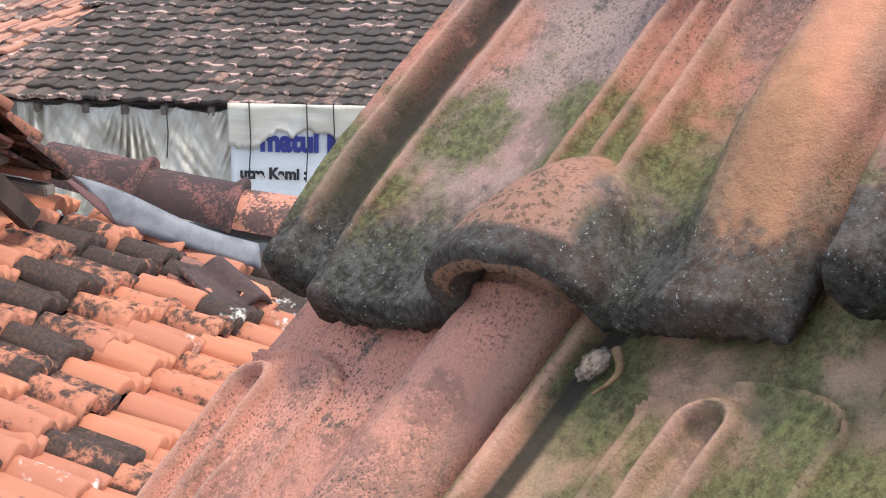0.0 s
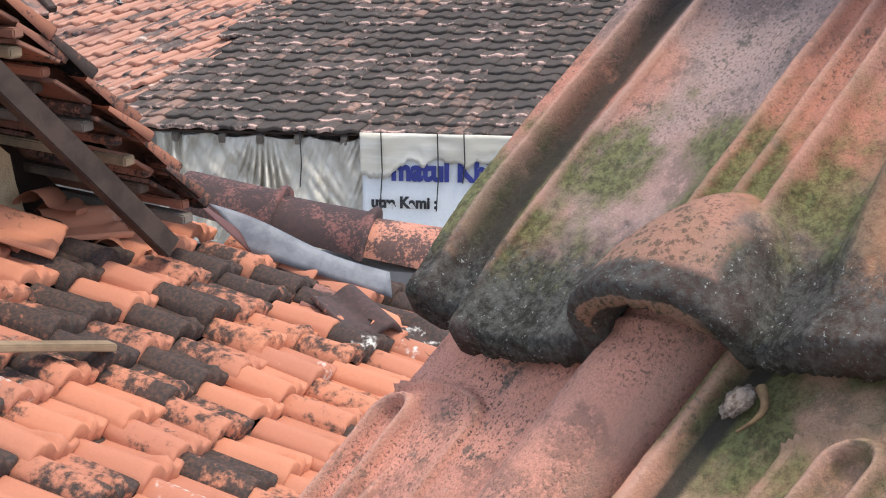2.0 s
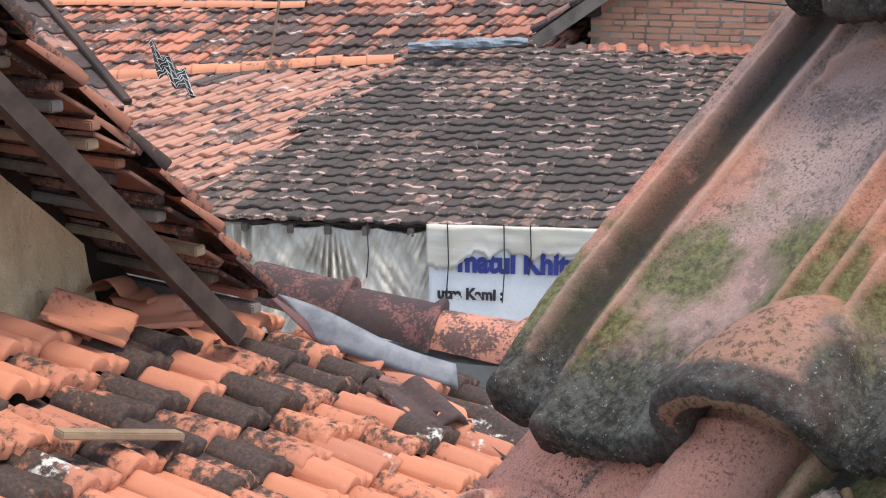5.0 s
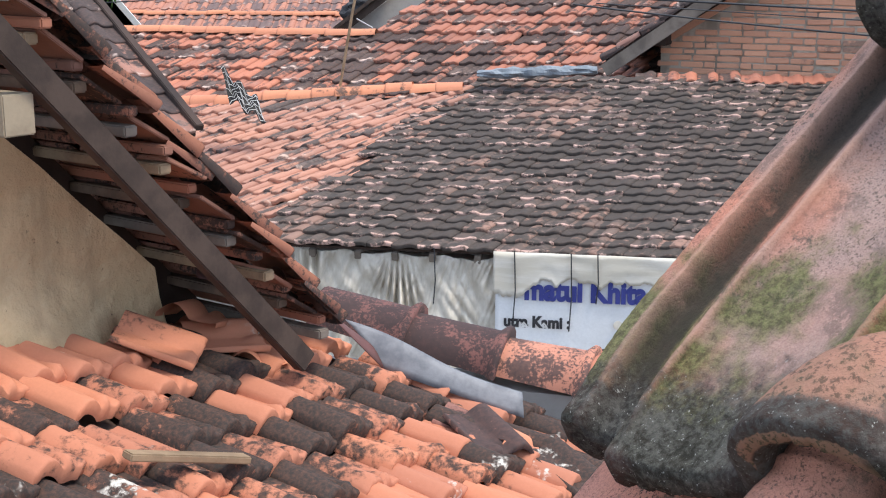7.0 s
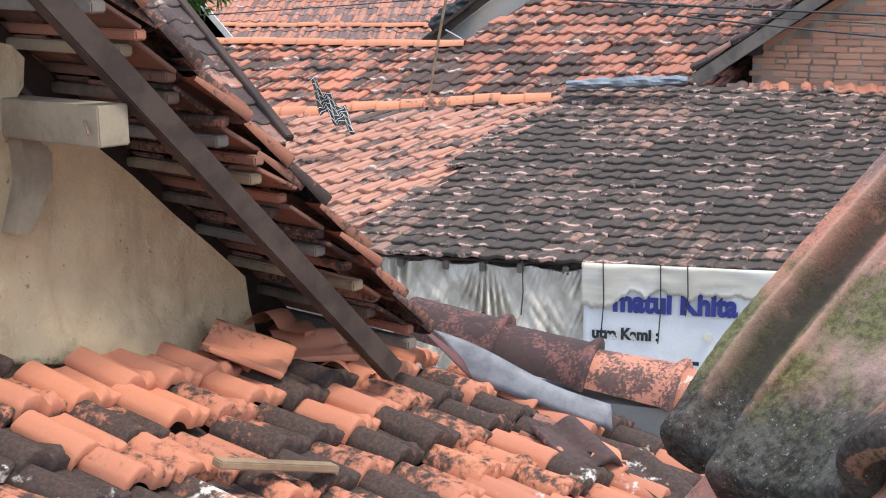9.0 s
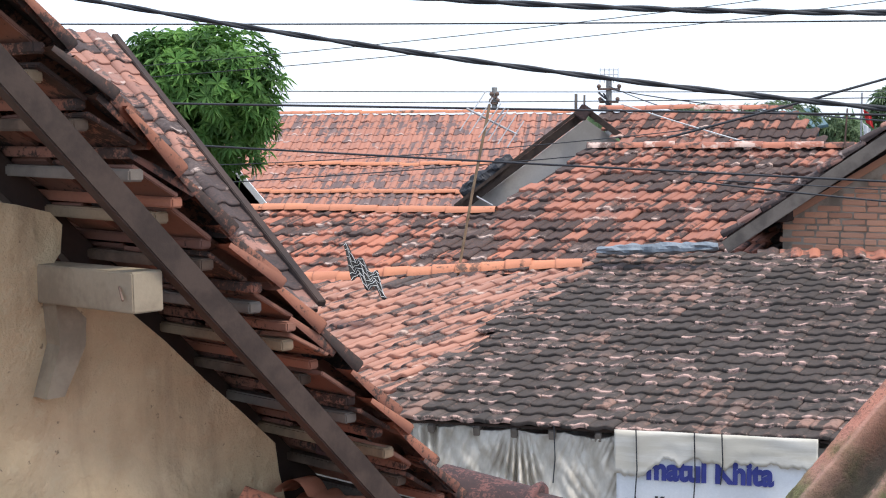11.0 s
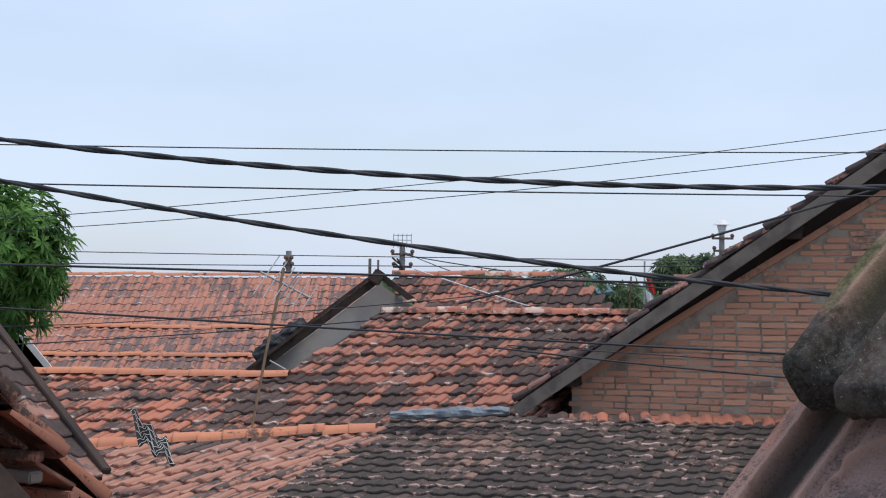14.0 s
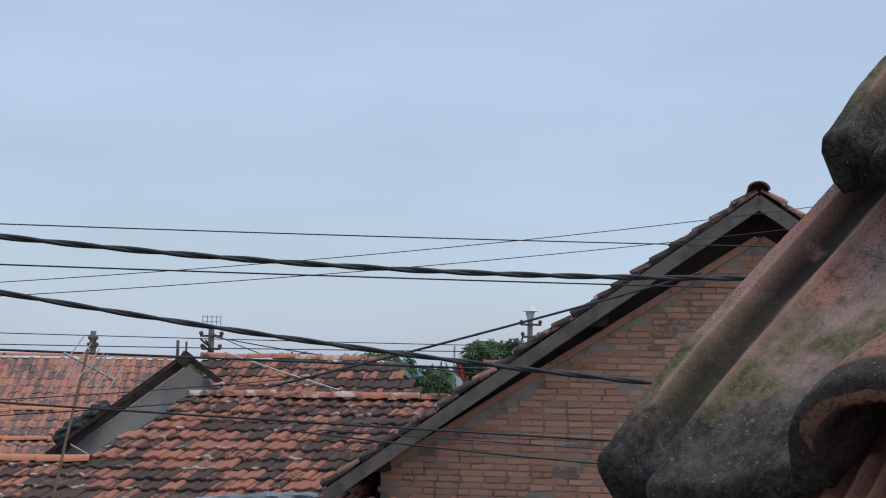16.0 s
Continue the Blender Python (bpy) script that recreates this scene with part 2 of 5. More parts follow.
def tile_roof(owner, slope, w, step_v, u0, u1, v0, v1, inside, material, near=None, barrel=0.03, knob=0.0, jitter=1.0, seed=1, nx=11, ny=2, limit=300, mirror=False, stagger=0.0, thick=0.018, lean=0.0):
    """Lays tiles on a slope where inside(u, v) holds; those picked by near(u, v) are pieces of their own, the rest is joined."""
    rng = random.Random(seed)
    shapes = [tile_shape(w * 1.02, step_v * 1.16, barrel, knob, nx, ny, thick, seed=k) for k in range(3)]
    if mirror:
        shapes = [([(w - x, y, z) for x, y, z in vs], [f[::-1] for f in fs]) for vs, fs in shapes]
    span = [[(q[0] / w, q[1] / step_v) for q in vs] for vs, fs in shapes]
    shapes = [([(x + lean * y, y, z) for x, y, z in vs], fs) for vs, fs in shapes]
    meshes = [mesh_of("tile", vs, fs, material, True, uv) for (vs, fs), uv in zip(shapes, span)]
    joined_v, joined_f, joined_uv, count = [], [], [], 0
    rows, cols = int(round((v1 - v0) / step_v)), int(round((u1 - u0) / w))
    for r in range(rows):
        shift = stagger * w * (r % 2) + (lean * r * step_v) % w
        for c in range(cols):
            u, v = u0 + c * w + shift, v0 + r * step_v
            if not inside(u + w / 2, v + step_v / 2):
                continue
            k = rng.randrange(3)
            wave = 0.008 * math.sin(u * 1.7 + seed) * math.sin(v * 1.3 + 2 * seed) * jitter
            m = slope.seat(u + rng.gauss(0, 0.004) * jitter, v + rng.gauss(0, 0.006) * jitter, wave + abs(rng.gauss(0, 0.003)) * jitter, rng.gauss(0, 0.012) * jitter, rng.gauss(0, 0.01) * jitter)
            if near and count < limit and near(u, v):
                ob = new("tile", meshes[k])
                ob.parent = owner
                ob.matrix_local = owner.matrix_basis.inverted() @ m
                count += 1
            else:
                o = len(joined_v)
                joined_uv += span[k]
                joined_v += [m @ Vector(q) for q in shapes[k][0]]
                joined_f += [[i + o for i in f] for f in shapes[k][1]]
    if joined_v:
        ob = new("tiles", mesh_of("tiles", joined_v, joined_f, material, True, joined_uv))
        ob.parent = owner
        ob.matrix_parent_inverse = owner.matrix_basis.inverted()
        tagged(ob, kind="stuff")


def ridge_caps(owner, a, b, n, radius, material, tilt=0.035, seed=0, flat=0.75, collar=1.0):
    """A row of half-round ridge tiles from a to b, each sitting over the next."""
    rng = random.Random(seed)
    a, b = Vector(a), Vector(b)
    length = (b - a).length / n
    verts, faces = [], []
    k = 9
    for y, grow in ((0.0, 1.10 * collar), (0.02, 1.13 * collar), (0.05, 1.06), (length * 0.6, 1.0), (length * 1.08, 0.94)):
        for i in range(k):
            t = math.pi * i / (k - 1)
            verts.append((y, -math.cos(t) * radius * grow, math.sin(t) * radius * grow * flat))
    for y in (0.004,):
        for i in range(k):
            t = math.pi * i / (k - 1)
            verts.append((y, -math.cos(t) * radius * 0.9, math.sin(t) * radius * 0.85 * flat))
    for j in range(4):
        for i in range(k - 1):
            q = j * k + i
            faces.append((q, q + k, q + k + 1, q + 1))
    for i in range(k - 1):
        faces.append((i, i + 1, 5 * k + i + 1, 5 * k + i))
    me = mesh_of("ridge_tile", verts, faces, material, True)
    x = (b - a).normalized()
    for i in range(n):
        m = along(a + x * length * i, a + x * length * (i + 1))
        m.translation = a + x * length * i + Vector((0, 0, rng.gauss(0, 0.006)))
        m = m @ Matrix.Rotation(-tilt + rng.gauss(0, 0.012), 4, "Y") @ Matrix.Rotation(rng.gauss(0, 0.03), 4, "Z")
        ob = new("ridge_tile", me)
        ob.parent = owner
        ob.matrix_local = owner.matrix_basis.inverted() @ m

# ---- ground and house bodies ----
bm = bmesh.new()
bmesh.ops.create_grid(bm, x_segments=40, y_segments=40, size=900, matrix=pose(0, 600, 0))
tagged(part("ground", bm, EARTH), "bare brown earth between the houses", "ground", kind="structure")


def prism(name, corners, z0, z1, material, label, category="house wall", kind="structure"):
    """An upright wall body over a plan outline."""
    bm = bmesh.new()
    low = [bm.verts.new((x, y, z0)) for x, y in corners]
    high = [bm.verts.new((x, y, z1)) for x, y in corners]
    bm.faces.new(low[::-1])
    bm.faces.new(high)
    for i in range(len(corners)):
        j = (i + 1) % len(corners)
        bm.faces.new((low[i], low[j], high[j], high[i]))
    bmesh.ops.recalc_face_normals(bm, faces=bm.faces)
    return tagged(part(name, bm, material), label, category, kind=kind)


def deck(owner, slope, corners, material, h=-0.012, thick=0.02, name="roof_deck"):
    """The boards and felt under the tiles: a thin slab over an outline in roof coordinates."""
    bm = bmesh.new()
    top = [bm.verts.new(slope.at(u, v, h)) for u, v in corners]
    low = [bm.verts.new(slope.at(u, v, h - thick)) for u, v in corners]
    bm.faces.new(top)
    bm.faces.new(low[::-1])
    for i in range(len(corners)):
        j = (i + 1) % len(corners)
        bm.faces.new((top[j], top[i], low[i], low[j]))
    bmesh.ops.recalc_face_normals(bm, faces=bm.faces)
    return part(name, bm, material, owner)


def band(poly):
    """A test whether (u, v) lies inside a polygon."""
    def inside(u, v):
        hit = False
        for i in range(len(poly)):
            (a, b), (c, d) = poly[i - 1], poly[i]
            if (b > v) != (d > v) and u < a + (v - b) / (d - b) * (c - a):
                hit = not hit
        return hit
    return inside


# ---- foreground roof: orange tiles below the tan wall ----
FORE = Slope((-0.49, 4.2, 3.99), 28, 19)
EDGE = Slope((-0.49, 4.2, 4.03), 38, 13)
# the roof also falls a little along the wall
FORE.e = (FORE.e + Vector((0, 0, -0.125))).normalized()
FORE.s = (FORE.s - FORE.e * FORE.s.dot(FORE.e)).normalized()
FORE.n = FORE.e.cross(FORE.s)


def on_fore(u, v):
    """Roof coordinates of a place given along and square to the tan wall."""
    q = EDGE.at(u, v) - FORE.p
    return q.dot(FORE.e), q.dot(FORE.s)


def fore_inside(u, v):
    q = FORE.at(u, v) - EDGE.p
    a, b = q.dot(EDGE.e), q.dot(EDGE.s)
    return a < min(1.25, 1.10 - 0.55 * b if b < 0.3 else 0.70) and b < 0.62


fore = thing("tiled_roof", "low roof of orange clay tiles blackened by soot below the tan wall", "roof")
tile_roof(fore, FORE, 0.19, 0.205, -2.2, 1.8, -2.0, 1.3, fore_inside, CLAY_FORE, lambda u, v: True, 0.040, 0.028, 2.8, 3, 21, 4, 300, True, thick=0.040)


def wall_under(name, at, corners, label):
    """Plain walls from the ground to a roof's underside."""
    bm = bmesh.new()
    high = [bm.verts.new(at(*q)) for q in corners]
    low = [bm.verts.new((v.co.x, v.co.y, 0.0)) for v in high]
    bm.faces.new(high)
    bm.faces.new(low[::-1])
    for i in range(len(corners)):
        j = (i + 1) % len(corners)
        bm.faces.new((low[i], low[j], high[j], high[i]))
    bmesh.ops.recalc_face_normals(bm, faces=bm.faces)
    return tagged(part(name, bm, GREY_PLASTER), label, "house wall", kind="structure")


wall_under("wall_house_fore", lambda u, v: FORE.at(u, v, -0.04), [on_fore(*q) for q in ((-1.8, -1.65), (1.1, -1.65), (0.62, 0.55), (-1.8, 0.55))], "grey rendered wall under the orange roof")
deck(fore, FORE, [on_fore(*q) for q in ((-1.9, -1.75), (1.3, -1.75), (1.25, -0.70), (0.95, 0.22), (0.62, 0.60), (-1.9, 0.60))], WOOD_DARK)

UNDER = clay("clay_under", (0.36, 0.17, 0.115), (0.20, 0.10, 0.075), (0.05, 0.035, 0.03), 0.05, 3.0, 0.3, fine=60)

# ---- the house with the tan gable wall and the overhanging roof ----
WA = radians(38)
WE, WN = Vector((math.sin(WA), math.cos(WA), 0)), Vector((math.cos(WA), -math.sin(WA), 0))
W0 = Vector((-0.92, 4.69, 0))


def wall_at(u, z, out=0.0):
    return W0 + WE * u + WN * out + Vector((0, 0, z))


OVER = Slope(wall_at(0.119, 4.468, 0.395), -52, 44.3)
# u runs away from the verge (0) into the depth, v up the slope
house_left = thing("gable_house", "house with a tan plastered gable and a steep overhanging tile roof", "house")
bm = bmesh.new()
outline = [(-2.2, 4.0), (-2.2, 5.36), (-1.25, 5.33), (-1.01, 5.288), (-0.901, 5.26), (-0.862, 5.222), (-0.871, 5.14), (-0.928, 5.07), (-0.93, 5.02), (-0.824, 4.995), (-0.665, 4.968), (-0.503, 4.834), (-0.354, 4.694), (-0.195, 4.556), (-0.06, 4.433), (-0.045, 4.33), (-0.01, 4.2), (0.0, 4.0)]
front = [bm.verts.new(wall_at(u, z)) for u, z in outline]
back = [bm.verts.new(wall_at(u, z, -0.14)) for u, z in outline]
bm.faces.new(front)
bm.faces.new(back[::-1])
for i in range(len(outline)):
    j = (i + 1) % len(outline)
    bm.faces.new((front[j], front[i], back[i], back[j]))
bmesh.ops.recalc_face_normals(bm, faces=bm.faces)
part("gable_wall", bm, PLASTER, house_left, "tan plaster wall with stains")
# the plaster flares out over the top course of tiles
nu, nz = 90, 14
verts, faces = [], []
for j in range(nz + 1):
    b = j / nz
    for i in range(nu + 1):
        u = -2.2 + 2.2 * i / nu
        wave = 0.012 * noise.noise(Vector((u * 4.5, 0, 2))) + 0.006 * noise.noise(Vector((u * 13, 0, 7)))
        foot = 4.165 - 0.178 * u + wave - 0.025 * math.exp(-((u + 0.05) / 0.08) ** 2)
        fold = 0.012 * noise.noise(Vector((u * 3.2, b * 0.8, 9))) * b
        out = -0.004 + (0.070 + 0.010 * math.sin(u * 9)) * b ** 2.2 + fold
        verts.append(wall_at(u + 0.03 * b * b * (u > -0.1), foot + (0.06 + min(0.28, max(0.0, -u * 0.8))) * (1 - b), out))
for j in range(nz):
    for i in range(nu):
        a = j * (nu + 1) + i
        faces.append((a, a + nu + 1, a + nu + 2, a + 1))
skirt = new("plaster_foot", mesh_of("plaster_foot", verts, faces, PLASTER, True))
skirt.parent = house_left
mod = skirt.modifiers.new("thickness", "SOLIDIFY")
mod.thickness, mod.offset = 0.018, -1
tagged(skirt, "flared plaster foot with soft folds")
# added dark board in place of the shade under the overhang
bm = bmesh.new()
prof = [(-0.02, 3.5), (-0.02, 4.38), (0.12, 4.28), (0.34, 4.06), (0.60, 3.82), (1.0, 3.55), (1.0, 3.2), (0.60, 3.2)]
f0 = [bm.verts.new(wall_at(u, z, -0.16)) for u, z in prof]
f1 = [bm.verts.new(wall_at(u, z, -0.20)) for u, z in prof]
bm.faces.new(f0)
bm.faces.new(f1[::-1])
for i in range(len(prof)):
    bm.faces.new((f0[i - 1], f0[i], f1[i], f1[i - 1]))
bmesh.ops.recalc_face_normals(bm, faces=bm.faces)
part("shade_board", bm, WOOD_DARK, house_left, "added dark board standing in for shade behind the wall's end")
VERGE = clay("clay_verge", (0.44, 0.18, 0.11), (0.20, 0.09, 0.065), (0.05, 0.04, 0.036), 0.06, 3.0, 0.35, fine=60)
tile_roof(house_left, OVER, 0.2, 0.235, -0.04, 2.4, -0.4, 2.1, lambda u, v: True, VERGE, lambda u, v: u < 0.5, 0.022, 0, 2.2, 5, 11, 2, 60, thick=0.04)
tile_end = [mesh_of("tile_end", *tile_shape(0.2, 0.23, 0.03, 0, 15, 2, 0.03, seed=k), VERGE, True) for k in range(2)]
rng = random.Random(21)
for k in range(13):
    v = -0.34 + k * 0.19
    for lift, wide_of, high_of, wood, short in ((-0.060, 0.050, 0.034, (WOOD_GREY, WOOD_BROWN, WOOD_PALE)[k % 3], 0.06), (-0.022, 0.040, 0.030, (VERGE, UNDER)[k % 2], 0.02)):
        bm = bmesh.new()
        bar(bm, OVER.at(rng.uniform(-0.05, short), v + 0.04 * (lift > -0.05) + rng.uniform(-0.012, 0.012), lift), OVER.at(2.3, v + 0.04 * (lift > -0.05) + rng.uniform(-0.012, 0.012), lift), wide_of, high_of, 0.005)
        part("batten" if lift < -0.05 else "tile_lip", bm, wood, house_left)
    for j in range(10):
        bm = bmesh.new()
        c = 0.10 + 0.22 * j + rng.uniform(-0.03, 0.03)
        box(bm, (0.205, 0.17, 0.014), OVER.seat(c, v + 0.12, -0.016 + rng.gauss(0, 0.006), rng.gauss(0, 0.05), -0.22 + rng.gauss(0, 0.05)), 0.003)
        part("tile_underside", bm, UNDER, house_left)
    if k % 2 == 0 or rng.random() < 0.5:
        ob = new("tile_end", tile_end[k % 2])
        ob.parent = house_left
        ob.matrix_local = OVER.seat(-0.05 + rng.uniform(-0.03, 0.03), v + rng.uniform(-0.02, 0.02), 0.012, rng.gauss(0, 0.06), -0.10 + rng.gauss(0, 0.05))
for u in (0.62, 1.3):
    bm = bmesh.new()
    bar(bm, OVER.at(u, -0.5, -0.09), OVER.at(u, 2.0, -0.09), 0.06, 0.09, 0.004)
    part("rafter", bm, WOOD_DARK, house_left)
bm = bmesh.new()
bar(bm, wall_at(-1.9, 6.242, 0.46), wall_at(0.18, 4.13, 0.46), 0.05, 0.075, 0.004)
part("verge_rafter", bm, VERGE_WOOD, house_left, "dark stained diagonal verge timber")
bm = bmesh.new()
bar(bm, wall_at(-0.90, 5.055, -0.1), wall_at(-0.90, 5.065, 0.465), 0.10, 0.112, 0.004)
part("purlin_beam", bm, BEAM, house_left, "bare grey wooden beam end with a nail")

# ---- house with the dark roof, the cloth wall and the banner ----
DARK = Slope((-1.27, 11.3, 3.22), 100, 17)
dark = thing("sooty_roof", "wide lean-to roof of soot-black clay tiles with worn pink edges", "roof")
dark_poly = [(-0.02, -0.26), (6.5, -0.26), (6.5, 3.20), (1.25, 3.20), (1.02, 2.95), (0.66, 2.02), (0.36, 1.05), (-0.10, -0.05)]
tile_roof(dark, DARK, 0.2, 0.148, -0.2, 6.6, -0.30, 3.25, band(dark_poly), CLAY_DARK, lambda u, v: 0.0 < u < 3.4, 0.018, 0, 1.2, 7, 11, 2, 300, thick=0.030, lean=0.35)
deck(dark, DARK, dark_poly, WOOD_DARK)
tile_roof(dark, DARK, 0.2, 0.2, 2.75, 6.4, 3.16, 3.36, lambda u, v: True, CLAY_MID, lambda u, v: True, 0.03, 0, 1.5, 8, 9, 1, 30)
prism("wall_house_dark", [(-1.0, 11.35), (4.9, 10.3), (5.5, 13.6), (-0.4, 14.6)], 0, 3.0, GREY_PLASTER, "grey rendered house wall")

# ---- O: faded roof running into the dark one ----
ROWO = Slope((-3.078, 14.15, 3.823), 97.5, 19)
ROWO.e = (ROWO.e + Vector((0, 0, 0.0687))).normalized()
ROWO.s = (ROWO.s - ROWO.e * ROWO.s.dot(ROWO.e)).normalized()
ROWO.n = ROWO.e.cross(ROWO.s)
rowo = thing("faded_roof", "faded orange clay tile roof running into a valley", "roof")
o_poly = [(-0.9, 0.0), (3.34, 0.02), (3.02, -0.72), (2.68, -1.42), (2.36, -1.98), (2.06, -2.42), (1.7, -2.75), (-0.9, -2.75)]
tile_roof(rowo, ROWO, 0.175, 0.205, -0.9, 3.5, -2.75, 0.05, band(o_poly), CLAY_ROW, lambda u, v: u > 0.1, 0.030, 0, 1.8, 9, 11, 2, 300, thick=0.034, lean=0.85)
deck(rowo, ROWO, o_poly, WOOD_DARK)
ridge_caps(rowo, ROWO.at(-0.3, 0.03, 0.03), ROWO.at(3.38, 0.05, 0.03), 15, 0.10, CAP, seed=2)

# ---- P and Q: the wide red roof ----
WIDE = Slope((-3.78, 17.0, 4.39), 100, 25)
wide = thing("red_roof", "wide weathered red clay tile roof with a stepped ridge", "roof")
q_poly = [(-1.0, -2.2), (9.0, -2.2), (9.0, 1.72), (3.97, 1.70), (3.05, 0.02), (-1.0, 0.0)]
CLAY_WORN = clay("clay_worn_red", (0.44, 0.185, 0.125), (0.30, 0.135, 0.10), (0.065, 0.050, 0.046), 0.14, 0.5, 0.50, (0.58, 0.42, 0.35), 0.07, 40, edge=True)
q_in = band(q_poly)
tile_roof(wide, WIDE, 0.19, 0.23, -1.0, 9.0, -2.2, 1.72, lambda u, v: q_in(u, v) and u + 0.4 * v < 3.0, CLAY_MID, lambda u, v: 0 < u and v > -1.3, 0.026, 0, 1.8, 11, 11, 2, 150, thick=0.040, lean=0.40)
tile_roof(wide, WIDE, 0.19, 0.23, -1.0, 9.0, -2.2, 1.72, lambda u, v: q_in(u, v) and u + 0.4 * v >= 3.0, CLAY_WORN, lambda u, v: u < 7 and v > -0.9, 0.026, 0, 1.8, 17, 11, 2, 150, thick=0.040, lean=0.40)
deck(wide, WIDE, q_poly, WOOD_DARK)
ridge_caps(wide, WIDE.at(0.0, 0.02, 0.03), WIDE.at(3.15, 0.02, 0.03), 11, 0.09, CAP, seed=3)
ridge_caps(wide, WIDE.at(4.0, 1.72, 0.03), WIDE.at(8.6, 1.72, 0.03), 13, 0.09, CLAY_MID, seed=4)
prism("wall_house_wide", [(-3.0, 15.2), (4.0, 14.4), (4.4, 17.0), (-2.6, 18.2)], 0, 3.5, GREY_PLASTER, "grey rendered house wall")

# ---- brick gable ----
BA = radians(112)
BE, BN = Vector((math.sin(BA), math.cos(BA), 0)), Vector((math.cos(BA), -math.sin(BA), 0))
B0 = Vector((3.629, 13.947, 0.10))


def gable_at(u, z, out=0.0):
    return B0 + BE * u + BN * out + Vector((0, 0, z))


brick_house = thing("brick_house", "house with a bare red brick gable and weathered verge boards", "house")
bm = bmesh.new()
g = [(-1.42, 2.5), (-1.42, 4.38), (2.374, 6.79), (6.17, 4.38), (6.17, 2.5)]
front = [bm.verts.new(gable_at(u, z)) for u, z in g]
back = [bm.verts.new(gable_at(u, z, -0.12)) for u, z in g]
bm.faces.new(front)
bm.faces.new(back[::-1])
for i in range(5):
    bm.faces.new((front[i - 1], front[i], back[i], back[i - 1]))
bmesh.ops.recalc_face_normals(bm, faces=bm.faces)
gable = part("gable_wall", bm, MORTAR, brick_house, "red brick wall with uneven pale mortar joints")

# ---- far houses ----
FARR = Slope((0.99, 21.2, 4.98), 97, 32)
far_r = thing("far_gable_roof", "far red tile roof with a grey rendered gable", "roof")
r_poly = [(0.25, 0), (3.0, 0.0), (2.55, 1.15), (-0.35, 1.15)]
tile_roof(far_r, FARR, 0.2, 0.235, -0.6, 3.8, -0.3, 1.2, band([(0.3, -0.3), (3.2, -0.3), (2.55, 1.2), (-0.5, 1.2)]), CLAY_WORN, None, 0.03, 0, 1.2, 13, 7, 1, thick=0.034, lean=0.3)
deck(far_r, FARR, r_poly, WOOD_DARK)
for i, (p, az, pitch, u1, v1, mat) in enumerate((((-6.6, 28.0, 4.9), 95, 26, 7.2, 1.6, CLAY_FAR), ((-7.0, 26.0, 4.35), 95, 22, 6.0, 0.75, CLAY_FAR), ((-6.2, 24.0, 3.75), 95, 24, 5.2, 1.1, CLAY_FAR))):
    sl = Slope(p, az, pitch)
    ob = thing("far_roof", "distant hazy orange clay tile roof", "roof", "distant roofs")
    tile_roof(ob, sl, 0.2, 0.30, 0, u1, -0.6, v1, lambda u, v: True, mat, None, 0.03, 0, 1.2, 20 + i, 7, 1)
    deck(ob, sl, [(0, -0.6), (u1, -0.6), (u1, v1), (0, v1)], WOOD_DARK)
    ridge_caps(ob, sl.at(0, v1, 0.02), sl.at(u1, v1, 0.02), int(u1 / 0.36), 0.08, CAP, seed=30 + i)

# ---- the near roof: courses of thick mossy interlocking tiles at the verge ----
NO = Vector((0.0406, 0.4990, 5.3251))
NE, NR, NN = Vector((0.1366, -0.1714, 0.0509)), Vector((0.6604, 0.2885, 0.6926)), Vector((-0.6303, -0.2879, 0.7210))
COURSE = NE * -0.10 + NR * 0.222 + NN * 0.032


def bump(x, c, w):
    return math.exp(-((x - c) / w) ** 2)


def ridge(x, c, w):
    """A rib with steep sides and a rounded top."""
    d = abs(x - c) / w
    return 1 / (1 + d ** 4)


def smooth(x, a, b):
    t = min(1.0, max(0.0, (x - a) / (b - a)))
    return t * t * (3 - 2 * t)


def flat_top(x, a, b, s):
    """A bar from a to b with flanks of width s."""
    return smooth(x, a - s, a) * (1 - smooth(x, b, b + s))


def hump(x, c, half):
    """The round of a roll."""
    return max(0.0, 1 - ((x - c) / half) ** 2) ** 0.5


